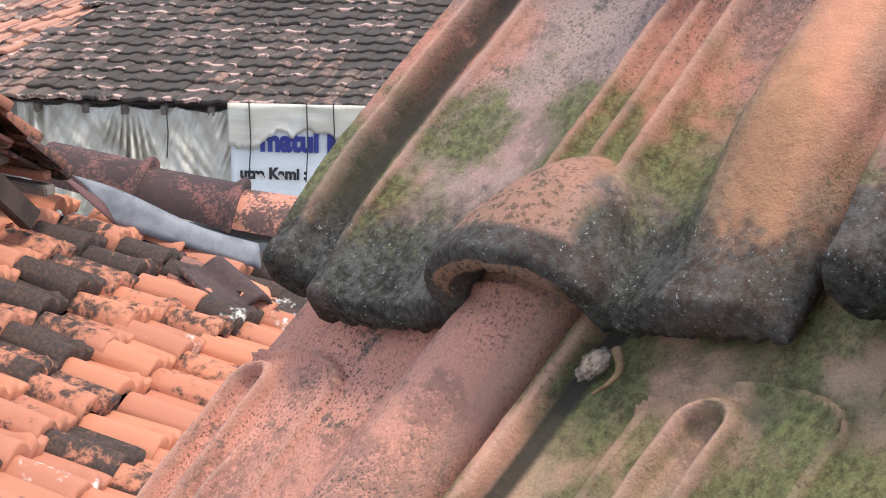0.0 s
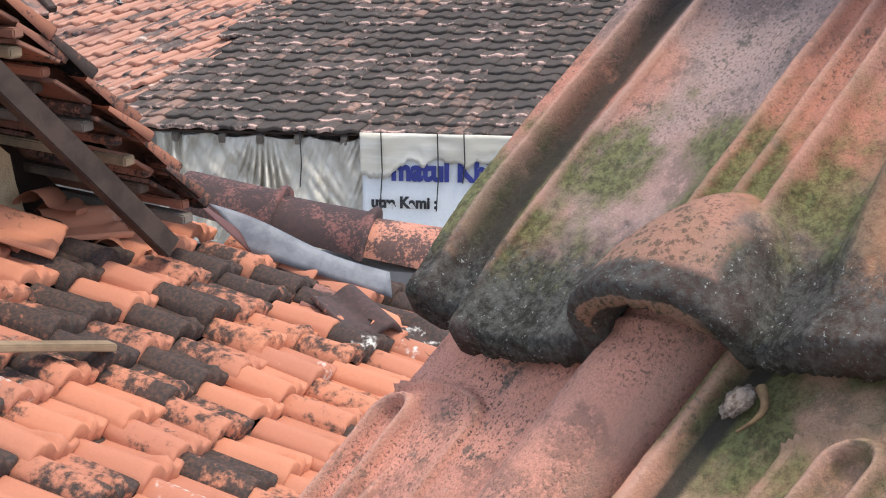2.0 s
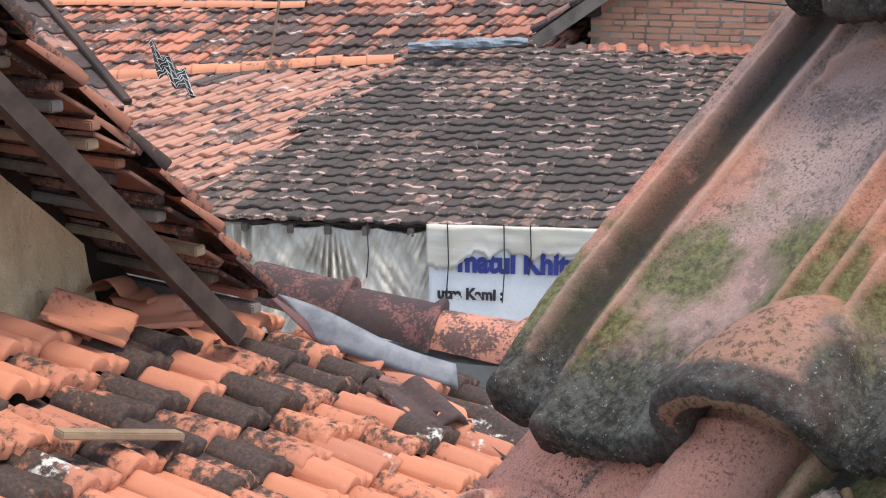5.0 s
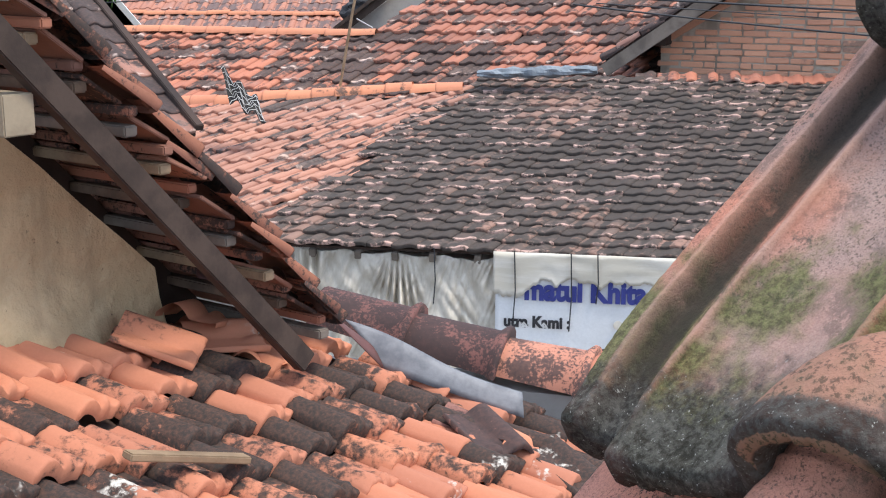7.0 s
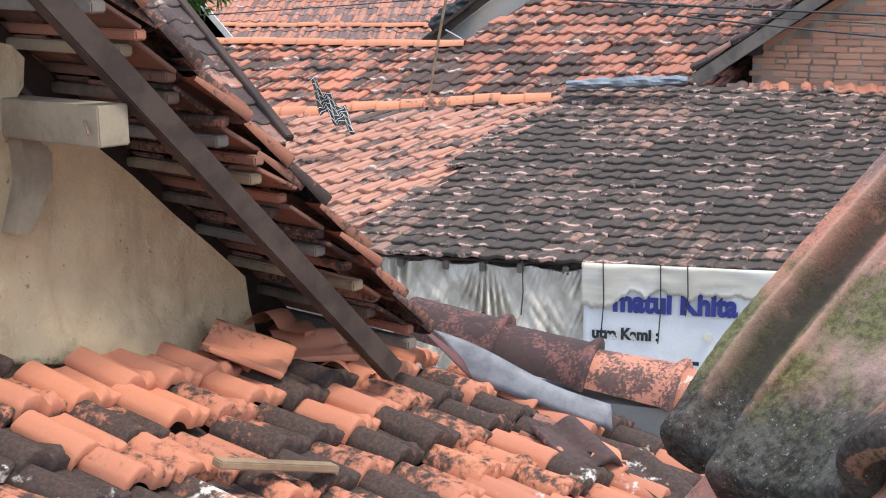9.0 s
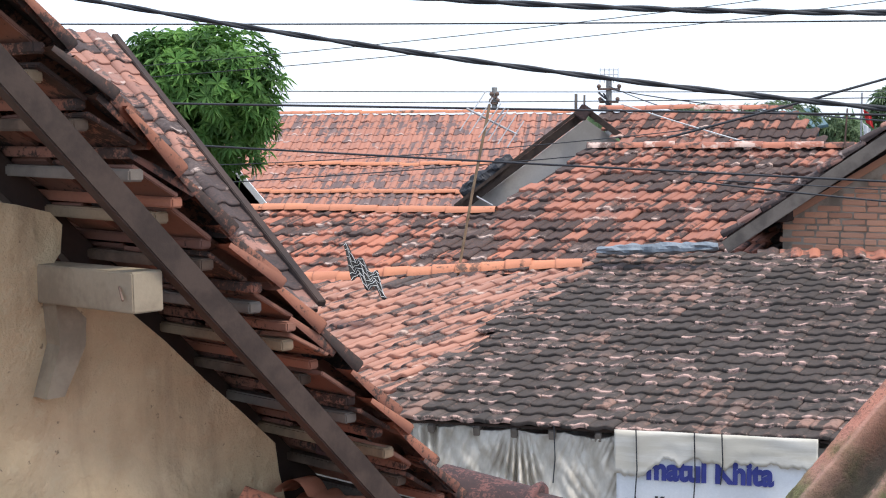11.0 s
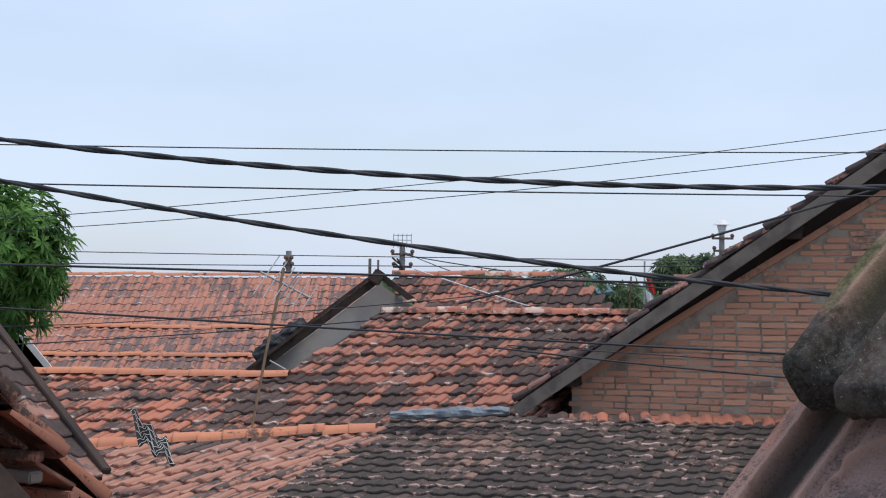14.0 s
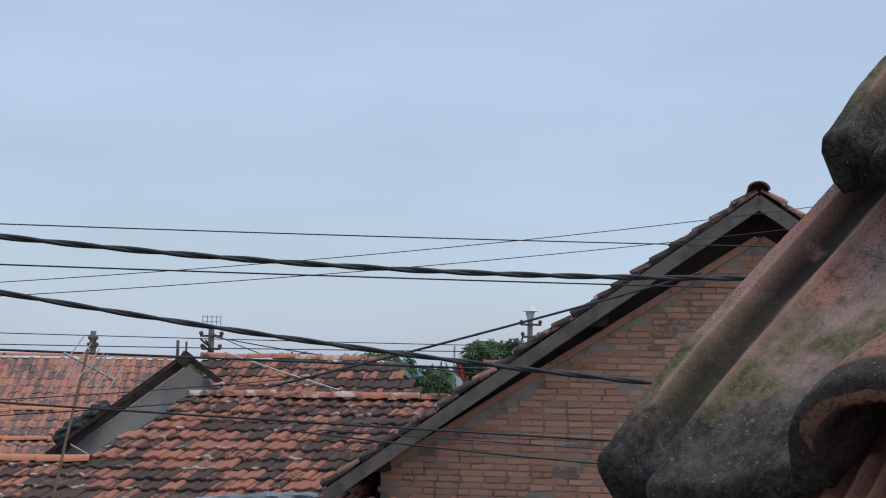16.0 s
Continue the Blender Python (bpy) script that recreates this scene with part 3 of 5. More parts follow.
def upper_tile(q, v):
    """Relief of a whole tile: flange, groove, sharp second ridge, trough, a strip with three ribs running into a dome, second trough, roll."""
    h = 0.0190 + 0.0105 * (1 - smooth(q, 0.040, 0.052)) - 0.0012 * flat_top(q, 0.056, 0.100, 0.006)
    h += 0.0042 * flat_top(q, 0.140, 0.150, 0.007) * smooth(v, -0.008, 0.018)
    h -= 0.0045 * math.sin(math.pi * min(1, max(0, (q - 0.16) / 0.33)))
    h -= 0.0050 * math.sin(math.pi * min(1, max(0, (q - 0.66) / 0.16)))
    up = smooth(v, 0.10, 0.16)
    a, c = 0.505 + 0.012 * up, 0.655 - 0.02 * up
    m = a + (c - a) * 0.50
    fade = 1 - smooth(v, 0.200, 0.212)
    strip = (0.0030 * flat_top(q, a, c, 0.006) + 0.0052 * ridge(q, a + 0.006, 0.010) + 0.0048 * ridge(q, m, 0.008) + 0.0056 * ridge(q, c - 0.005, 0.009)) * fade
    far = math.hypot((q - 0.345) / 0.165, (v - 0.150) / 0.034)
    stop = 0.0050 * smooth(far, 0.96, 1.06) * smooth(v, 0.152, 0.160) * flat_top(q, 0.20, 0.50, 0.01) + 0.0030 * ridge(far, 1.02, 0.05) * smooth(v, 0.15, 0.16)
    roll = 0.0150 * hump(q, 0.870, 0.092) * smooth(v, 0.005, 0.060) - 0.0085 * smooth(q, 0.925, 0.985)
    d = ((q - 0.582) / 0.152) ** 2 + ((v + 0.012) / 0.058) ** 2
    dome = 0.0165 + 0.0300 * max(0.0, 1 - d) ** 0.5 if d < 1 else 0.0
    return max(h + max(strip, stop) + roll, dome)


def upper_edge(q):
    """How far down the slope the tile's lower end reaches; the flange stops short of the rest."""
    return -0.003 - 0.0090 * smooth(q, 0.108, 0.120) - 0.003 * bump(q, 0.30, 0.12)


def upper_arch(q):
    """The mouth under the dome, through which the roll of the course below passes."""
    return 0.0350 * hump(q, 0.585, 0.120)


def lower_tile(q, v):
    """Relief of the course below: side lip, a loop of ribs on an arched swelling, a crease and the long roll."""
    h = 0.0080 * (1 - smooth(q, 0.024, 0.038)) - 0.0040 * math.sin(math.pi * min(1, max(0, (q - 0.05) / 0.60)))
    t = (q - 0.335) / 0.15
    brow = -0.024 - 0.014 * (1 - max(0.0, 1 - t * t) ** 0.5) if abs(t) < 1 else -0.20
    if abs(t) < 1:
        h += 0.0050 * (1 - smooth(v, brow - 0.0008, brow + 0.0008)) * smooth(v, -0.16, -0.05) + 0.0032 * bump(v, brow - 0.001, 0.0012)
    e = 1.3 * math.hypot(q - 0.305, max(0.0, v + 0.043) / 0.23)
    h += 0.0052 * ridge(e, 0.050, 0.010) + 0.0016 * (1 - smooth(e, 0.055, 0.072)) - 0.0022 * (1 - smooth(e, 0.028, 0.040))
    h += 0.0040 * ridge(q, 0.385, 0.010) * smooth(-v, 0.055, 0.09)
    line = -0.036 + 0.16 * (q - 0.49)
    if 0.47 < q < 0.72:
        h += 0.0034 * smooth(v, line - 0.003, line + 0.001) * smooth(q, 0.47, 0.50) - 0.0020 * bump(v, line + 0.003, 0.004)
    roll = -0.001 + 0.0225 * hump(q, 0.755, 0.092) * (1 - smooth(v, 0.004, 0.0045))
    collar = 0.0022 * (bump(v, -0.004, 0.0022) + 0.7 * bump(v, 0.0015, 0.0015)) if roll > 0.002 else 0.0
    return max(h, roll + collar) - 0.008 * smooth(q, 0.846, 0.852)


def near_tile(owner, material, relief, at, q0, q1, v1, edge, arch, skew, thick, seed, nx, nv, ends=0.0, rise=0.0):
    """One interlocking tile at the place at; q runs across it, v up the slope in metres."""
    def place(q, v, h):
        return at + NE * (q + (skew[0] + skew[1] * q) * v) + NR * v + NN * h
    rng = Vector((seed * 3.7, seed * 1.3, 0))
    verts, uvs, faces, tops, worn = [], [], [], [], []
    for j in range(nv + 1):
        for i in range(nx + 1):
            q = q0 + (q1 - q0) * i / nx
            lip = edge(q) + 0.0011 * noise.noise(Vector((q * 12, seed, 0))) + 0.0008 * noise.noise(Vector((q * 45, seed, 5)))
            v = lip + (v1 - lip) * (j / nv) ** 1.3
            p3 = Vector((q * 3, v * 13, 0)) + rng
            h = relief(q, v) + 0.0006 * noise.noise(p3 * 3) + 0.0003 * noise.noise(p3 * 14) + 0.0002 * noise.noise(p3 * 38)
            d = v - lip
            h -= 0.0026 * max(0.0, 1 - d / 0.0035) ** 2
            h -= 0.003 * max(0.0, 1 - (q - q0) / 0.008) ** 2 + 0.005 * max(0.0, 1 - (q1 - q) / 0.03) ** 2
            # the flange bows inwards at its foot
            bow = ends * bump(d, 0.0, 0.035) * (1 - smooth(q, 0.05, 0.22))
            verts.append(place(q + bow, v, h))
            uvs.append((q, v / 0.228 + rise))
            # curvature of the relief, which later paints the crests lighter
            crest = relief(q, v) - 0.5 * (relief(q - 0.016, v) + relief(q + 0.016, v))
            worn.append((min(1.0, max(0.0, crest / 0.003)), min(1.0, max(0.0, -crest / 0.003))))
            if j == 0:
                tops.append((q + bow, v, h))
    w = nx + 1
    faces += [(j * w + i, j * w + i + 1, (j + 1) * w + i + 1, (j + 1) * w + i) for j in range(nv) for i in range(nx)]
    # the thick broken lower end, then the underside
    low = 0
    for ring, (share, push) in enumerate(((0.25, -0.0012), (0.6, -0.0016), (0.9, -0.0004), (1.0, 0.002))):
        base = len(verts)
        for i, (q, v, h) in enumerate(tops):
            under = relief(q, 0.0) - thick if arch is None else arch(q)
            rough = 0.0016 * noise.noise(Vector((q * 22, ring * 3.0, seed))) + 0.0016 * noise.noise(Vector((q * 60, ring * 3.0, seed))) + 0.0010 * noise.noise(Vector((q * 150, ring * 5.0, seed)))
            verts.append(place(q, v + push + rough, h + (under - h) * share + rough * 0.4 * (share < 1)))
            uvs.append((q, 0.02 if arch is not None and arch(q) > 0.012 and share < 0.9 else -0.03 * share))
        faces += [(base + i, base + i + 1, low + i + 1, low + i) for i in range(nx)]
        low = base
    lip_row = low
    for v_in, share in ((0.026, 0.9), (0.040, 0.35), (v1, 0.0)):
        base = len(verts)
        for i, (q, v, h) in enumerate(tops):
            verts.append(place(q, v_in, relief(q, v_in) - thick if arch is None else arch(q) * share))
            uvs.append((q, -0.03))
        faces += [(base + i, base + i + 1, low + i + 1, low + i) for i in range(nx)]
        low = base
    for side in (0, nx):
        col = [j * w + side for j in range(nv + 1)]
        ring = [low + side, lip_row + side] + col
        faces.append(ring if side == 0 else ring[::-1])
    me = mesh_of("roof_tile", verts, faces, material, True, uvs)
    layer = me.uv_layers.new(name="wear_light")
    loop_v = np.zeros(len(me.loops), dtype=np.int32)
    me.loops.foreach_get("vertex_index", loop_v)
    rub_light = np.zeros((len(verts), 2), dtype=np.float32)
    rub_light[:len(worn)] = worn
    layer.data.foreach_set("uv", rub_light[loop_v].ravel())
    ob = new("roof_tile", me)
    ob.parent = owner
    return ob


def mossy(name, groove, moss_low, moss_high, soot_at, red, purple, moss_amount, reach=(0.012, 0.028), speck=0.85):
    """Old clay with moss in the wet lower part, black lichen at the lower edge, lightened crests, and grime with
    painted shade in the groove beside the flange.
    """
    m, nt, b = start(name, 0.88)
    geo = nt.nodes.new("ShaderNodeNewGeometry")
    pos = geo.outputs["Position"]
    uv = nt.nodes.new("ShaderNodeUVMap")
    uv.uv_map = "tile"
    sep = nt.nodes.new("ShaderNodeSeparateXYZ")
    nt.links.new(uv.outputs[0], sep.inputs[0])
    q, v = sep.outputs[0], sep.outputs[1]
    big, wide_n, mid = grain(nt, pos, 14, 3), grain(nt, pos, 23, 3), grain(nt, pos, 55, 4)
    small, dust = grain(nt, pos, 330, 5, 0.75), grain(nt, pos, 1200, 3, 0.7)
    col = mix(nt, step(nt, big, 0.36, 0.60), red, purple)
    col = mix(nt, maths(nt, "MULTIPLY", step(nt, mid, 0.45, 0.7), 0.3), col, (0.50, 0.24, 0.15))
    if soot_at:  # the trough is a duller, bluer clay than the ribbed strip
        hollow = maths(nt, "MULTIPLY", step(nt, q, 0.18, 0.24), maths(nt, "SUBTRACT", 1.0, step(nt, q, 0.44, 0.50)))
        hollow = maths(nt, "MULTIPLY", hollow, maths(nt, "SUBTRACT", 1.0, step(nt, maths(nt, "ADD", v, maths(nt, "MULTIPLY", big, 0.3)), 0.75, 1.0)))
        col = mix(nt, maths(nt, "MULTIPLY", hollow, 0.7), col, (0.37, 0.265, 0.232))
        strip_q = maths(nt, "SUBTRACT", 1.0, step(nt, maths(nt, "ABSOLUTE", maths(nt, "SUBTRACT", q, 0.575)), 0.070, 0.085))
        strip_q = maths(nt, "MULTIPLY", strip_q, maths(nt, "ADD", 0.35, maths(nt, "MULTIPLY", big, 0.9), True))
        col = mix(nt, strip_q, col, (0.45, 0.18, 0.115))
    col = mix(nt, maths(nt, "MULTIPLY", step(nt, dust, 0.42, 0.62), 0.30), col, (0.20, 0.10, 0.075))
    if moss_high > 1:  # the side lip is rubbed clean
        col = mix(nt, maths(nt, "SUBTRACT", 1.0, step(nt, q, 0.03, 0.05)), col, (0.55, 0.27, 0.18))
    # pits and specks of soot
    specks = maths(nt, "MULTIPLY", step(nt, grain(nt, pos, 760, 5, 0.7), 0.545, 0.59), step(nt, wide_n, 0.28, 0.62))
    col = mix(nt, maths(nt, "MULTIPLY", specks, speck), col, (0.05, 0.04, 0.035))
    smear = maths(nt, "MULTIPLY", step(nt, grain(nt, pos, 30, 4), 0.52, 0.62), step(nt, small, 0.40, 0.52))
    col = mix(nt, maths(nt, "MULTIPLY", smear, 0.45), col, (0.055, 0.052, 0.045))
    tuft = maths(nt, "MULTIPLY", step(nt, grain(nt, pos, 85, 6, 0.75), 0.56, 0.62), step(nt, wide_n, 0.42, 0.58))
    col = mix(nt, maths(nt, "MULTIPLY", tuft, 0.75), col, (0.075, 0.075, 0.062))
    pale = maths(nt, "MULTIPLY", step(nt, grain(nt, pos, 260, 5, 0.8), 0.62, 0.68), 0.35)
    col = mix(nt, pale, col, (0.55, 0.40, 0.33))
    # crests lightened: rubbed clay, plus painted highlights where soft light hides the relief
    wear_light = nt.nodes.new("ShaderNodeUVMap")
    wear_light.uv_map = "wear_light"
    rub_light = nt.nodes.new("ShaderNodeSeparateXYZ")
    nt.links.new(wear_light.outputs[0], rub_light.inputs[0])
    col = mix(nt, maths(nt, "MULTIPLY", rub_light.outputs[0], maths(nt, "ADD", 0.15, maths(nt, "MULTIPLY", mid, 0.7))), col, (0.46, 0.27, 0.20))
    # moss
    low = maths(nt, "SUBTRACT", 1.0, step(nt, v, moss_low, moss_high))
    moss = step(nt, maths(nt, "ADD", maths(nt, "MULTIPLY", low, 0.40), maths(nt, "MULTIPLY", mid, 0.55)), 0.46 - moss_amount, 0.64 - moss_amount)
    moss = maths(nt, "MULTIPLY", moss, step(nt, wide_n, 0.36, 0.54))
    moss = maths(nt, "MULTIPLY", moss, maths(nt, "SUBTRACT", 1.0, maths(nt, "MULTIPLY", rub_light.outputs[0], 0.6)))
    if soot_at:  # the far trough and its roll carry less moss
        moss = maths(nt, "MULTIPLY", moss, maths(nt, "SUBTRACT", 1.0, maths(nt, "MULTIPLY", step(nt, q, 0.78, 0.86), 0.6)))
        col = mix(nt, maths(nt, "MULTIPLY", maths(nt, "SUBTRACT", step(nt, q, 0.80, 0.87), step(nt, q, 0.92, 0.97)), 0.8), col, (0.58, 0.25, 0.14))
    col = mix(nt, maths(nt, "MULTIPLY", moss, 0.88), col, mix(nt, step(nt, small, 0.35, 0.65), (0.040, 0.046, 0.015), (0.150, 0.155, 0.060)))
    # grime in the groove, with the shade of its flank painted in
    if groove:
        grime_shade = maths(nt, "SUBTRACT", 1.0, step(nt, maths(nt, "ABSOLUTE", maths(nt, "SUBTRACT", q, groove)), *reach))
        grime_shade = maths(nt, "MULTIPLY", grime_shade, step(nt, mid, 0.15, 0.42))
        col = mix(nt, maths(nt, "MULTIPLY", grime_shade, 0.93), col, (0.036, 0.031, 0.024))
    if soot_at:  # black lichen at the lower edge
        wave = maths(nt, "ADD", v, maths(nt, "ADD", maths(nt, "MULTIPLY", maths(nt, "SUBTRACT", wide_n, 0.5), 0.30), maths(nt, "MULTIPLY", maths(nt, "SUBTRACT", grain(nt, pos, 190, 5, 0.75), 0.5), 0.22)))
        black = maths(nt, "SUBTRACT", 1.0, step(nt, wave, soot_at * 0.3, soot_at))
        # the dome sheds water and stays bare
        dq = maths(nt, "DIVIDE", maths(nt, "SUBTRACT", q, 0.572), 0.130)
        dv = maths(nt, "DIVIDE", maths(nt, "SUBTRACT", v, -0.044), 0.235)
        knob = maths(nt, "ADD", maths(nt, "MULTIPLY", dq, dq), maths(nt, "MULTIPLY", dv, dv))
        bare = step(nt, maths(nt, "ADD", knob, maths(nt, "MULTIPLY", maths(nt, "SUBTRACT", mid, 0.5), 0.6)), 0.75, 1.1)
        col = mix(nt, maths(nt, "MULTIPLY", maths(nt, "SUBTRACT", 1.0, bare), 0.75), col, mix(nt, step(nt, small, 0.50, 0.60), (0.31, 0.165, 0.118), (0.06, 0.045, 0.036)))
        black = maths(nt, "MULTIPLY", black, maths(nt, "MAXIMUM", bare, maths(nt, "SUBTRACT", 1.0, step(nt, v, -0.01, 0.01))))
        black = maths(nt, "MULTIPLY", black, maths(nt, "ADD", 0.75, maths(nt, "MULTIPLY", small, 0.5)), True)
        col = mix(nt, maths(nt, "MULTIPLY", black, 0.92), col, mix(nt, step(nt, maths(nt, "ADD", maths(nt, "MULTIPLY", small, 0.6), maths(nt, "MULTIPLY", mid, 0.4)), 0.40, 0.62), (0.012, 0.011, 0.010), (0.085, 0.082, 0.074)))
        white = maths(nt, "MULTIPLY", step(nt, grain(nt, pos, 620, 3, 0.7), 0.63, 0.70), black)
        col = mix(nt, maths(nt, "MULTIPLY", white, 0.65), col, (0.42, 0.42, 0.39))
    h = maths(nt, "ADD", maths(nt, "MULTIPLY", mid, 1.2), maths(nt, "ADD", small, maths(nt, "MULTIPLY", dust, 0.5)))
    finish(nt, b, col, h, 0.55, 0.0018)
    return m


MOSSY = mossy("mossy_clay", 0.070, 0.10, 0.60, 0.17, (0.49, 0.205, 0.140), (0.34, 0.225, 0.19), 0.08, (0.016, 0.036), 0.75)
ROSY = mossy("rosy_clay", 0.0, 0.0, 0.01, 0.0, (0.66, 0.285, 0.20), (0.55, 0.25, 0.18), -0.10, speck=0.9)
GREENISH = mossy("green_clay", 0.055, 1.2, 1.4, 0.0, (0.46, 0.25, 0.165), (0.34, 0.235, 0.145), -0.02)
near = thing("verge_roof", "roof verge of thick mossy interlocking clay tiles", "roof")
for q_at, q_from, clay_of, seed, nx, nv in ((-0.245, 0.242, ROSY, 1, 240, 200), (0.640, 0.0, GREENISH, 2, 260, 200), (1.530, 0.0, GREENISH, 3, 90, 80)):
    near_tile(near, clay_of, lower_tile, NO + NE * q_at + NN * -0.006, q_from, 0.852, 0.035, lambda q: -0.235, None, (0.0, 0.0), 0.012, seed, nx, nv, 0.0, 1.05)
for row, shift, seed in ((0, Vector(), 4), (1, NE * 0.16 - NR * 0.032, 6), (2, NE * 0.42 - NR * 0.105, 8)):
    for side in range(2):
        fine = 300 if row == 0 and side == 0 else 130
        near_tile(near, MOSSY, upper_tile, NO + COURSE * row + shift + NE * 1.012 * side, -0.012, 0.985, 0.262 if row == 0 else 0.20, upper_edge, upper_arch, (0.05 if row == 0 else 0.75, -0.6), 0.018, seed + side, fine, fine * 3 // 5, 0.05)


def near_at(q, v, h):
    return NO + NE * q + NR * v + NN * h


wall_under("wall_house_near", lambda u, v: near_at(u, v, -0.06), [(0.9, 0.12), (2.0, 0.12), (2.0, 0.44), (0.9, 0.44)], "grey rendered wall under the mossy verge")
# dark board added below, so the gaps between tiles show as deep shade
bm = bmesh.new()
corners = [near_at(q, v, h) for h in (-0.042, -0.030) for q, v in ((0.20, -0.22), (2.0, -0.22), (2.0, 0.42), (0.20, 0.42))]
made = [bm.verts.new(p) for p in corners]
for f in ((0, 3, 2, 1), (4, 5, 6, 7), (0, 1, 5, 4), (1, 2, 6, 5), (2, 3, 7, 6), (3, 0, 4, 7)):
    bm.faces.new([made[i] for i in f])
part("gap_shade", bm, WOOD_DARK, near, "dark board added under the tiles to make the gaps look shaded")
# a crumb of cocoon and a curled chip caught under the edge
bm = bmesh.new()
bmesh.ops.create_icosphere(bm, subdivisions=4, radius=1.0)
for v in bm.verts:
    v.co *= 1 + 0.30 * noise.noise(v.co * 2.5) + 0.15 * noise.noise(v.co * 7)
lie = Matrix((NE.normalized(), NR, NN)).transposed().to_4x4()
lie.translation = near_at(0.725, -0.0245, 0.001)
bmesh.ops.transform(bm, matrix=lie @ Matrix.Diagonal((0.0046, 0.0062, 0.0030, 1)), verts=bm.verts)
CRUMB = plain("crumb", (0.34, 0.27, 0.22), (0.13, 0.09, 0.07), 500, 1500, 0.95, 0, 0.5)
for f in bm.faces:
    f.smooth = True
tagged(part("debris_clump", bm, CRUMB), "pale crumbly debris clump stuck on the tile", "debris")
chip_pts = [near_at(0.752 + 0.026 * math.sin(t * 0.42), -0.0195 - 0.0023 * t, 0.003 - 0.0003 * t) for t in range(8)]
chip = bpy.data.curves.new("dry_chip", "CURVE")
chip.dimensions, chip.bevel_depth, chip.bevel_resolution = "3D", 0.0019, 3
line = chip.splines.new("POLY")
line.points.add(7)
for i, (point, spot) in enumerate(zip(line.points, chip_pts)):
    point.co, point.radius = (*spot, 1.0), 1.0 - 0.11 * i
chip.materials.append(plain("dry_husk", (0.22, 0.14, 0.07), (0.15, 0.09, 0.05), 300, 1500, 0.8))
tagged(new("dry_chip", chip), "curled dry brown husk beside the debris", "debris")

# ---- T: a roof strip between the overhang and the far rows ----
STRIP = Slope((-1.85, 9.5, 4.55), 55, 25)
CLAY_STRIP = clay("clay_strip", (0.44, 0.22, 0.16), (0.28, 0.15, 0.12), (0.06, 0.048, 0.046), 0.20, 0.8, 0.4, (0.55, 0.42, 0.36), 0.09, 40, edge=True)
strip = thing("soot_roof", "steep strip of soot-stained clay tiles with a dark hip", "roof")
tile_roof(strip, STRIP, 0.2, 0.235, -2.4, 0.0, -0.6, 4.0, lambda u, v: True, CLAY_STRIP, lambda u, v: u > -1.2, 0.032, 0, 1.5, 15, 9, 2, 120, True)
deck(strip, STRIP, [(-2.4, -0.6), (0.0, -0.6), (0.0, 4.0), (-2.4, 4.0)], WOOD_DARK)
bm = bmesh.new()
bar(bm, STRIP.at(0.02, -0.6, 0.03), STRIP.at(0.02, 4.0, 0.03), 0.06, 0.045, 0.006)
part("hip_board", bm, WOOD_DARK, strip, "dark board along the hip")

# ---- more materials ----
CLOTH = plain("grey_cloth", (0.74, 0.69, 0.60), (0.54, 0.49, 0.41), 7.0, 45, 0.9, 0, 0.5, (1, 1, 0.5), 0.36, 0.66)
BANNER = plain("banner_vinyl", (0.84, 0.85, 0.86), (0.76, 0.77, 0.78), 2, 50, 0.45, 0, 0.05)
BANNER_TOP = plain("stained_vinyl", (0.62, 0.57, 0.47), (0.74, 0.70, 0.62), 3, 60, 0.7, 0, 0.2, (0.6, 0.6, 5))
BLUE_INK = plain("blue_ink", (0.04, 0.05, 0.22), (0.05, 0.06, 0.26), 8, 60, 0.6)
BLACK_INK = plain("black_ink", (0.03, 0.03, 0.035), (0.05, 0.05, 0.055), 8, 60, 0.6)
ZINC = plain("zinc_sheet", (0.24, 0.245, 0.26), (0.15, 0.155, 0.17), 9, 60, 0.6, 0.1, 0.2)
MAROON = plain("maroon_sheet", (0.15, 0.07, 0.065), (0.11, 0.055, 0.05), 6, 70, 0.6, 0.1, 0.15)
TARP_BLUE = plain("blue_grey_tarp", (0.16, 0.19, 0.22), (0.24, 0.27, 0.30), 9, 60, 0.7)
TARP_BLACK = plain("black_tarp", (0.035, 0.035, 0.04), (0.06, 0.06, 0.065), 9, 60, 0.6)
CABLE = plain("cable_sheath", (0.035, 0.037, 0.042), (0.05, 0.052, 0.058), 9, 60, 0.6)
STEEL = plain("dull_steel", (0.45, 0.45, 0.46), (0.42, 0.42, 0.43), 9, 60, 0.6, 0.1, 0.1)
RUST = plain("rusty_steel", (0.20, 0.13, 0.10), (0.13, 0.09, 0.075), 9, 60, 0.8)
CONCRETE = plain("concrete_pole", (0.34, 0.33, 0.31), (0.26, 0.25, 0.24), 2, 30, 0.9)
WHITE = plain("white_paint", (0.80, 0.80, 0.79), (0.72, 0.72, 0.71), 5, 50, 0.5)
RED = plain("red_cloth", (0.55, 0.03, 0.035), (0.46, 0.03, 0.03), 5, 50, 0.8)
BATIK_DARK = plain("black_cloth", (0.03, 0.03, 0.032), (0.05, 0.048, 0.045), 9, 90, 0.9)
BARK = plain("bark", (0.13, 0.10, 0.075), (0.08, 0.065, 0.05), 4, 30, 0.95)
BLUE_ROOF = plain("blue_green_metal", (0.10, 0.17, 0.19), (0.08, 0.14, 0.16), 1, 20, 0.5)


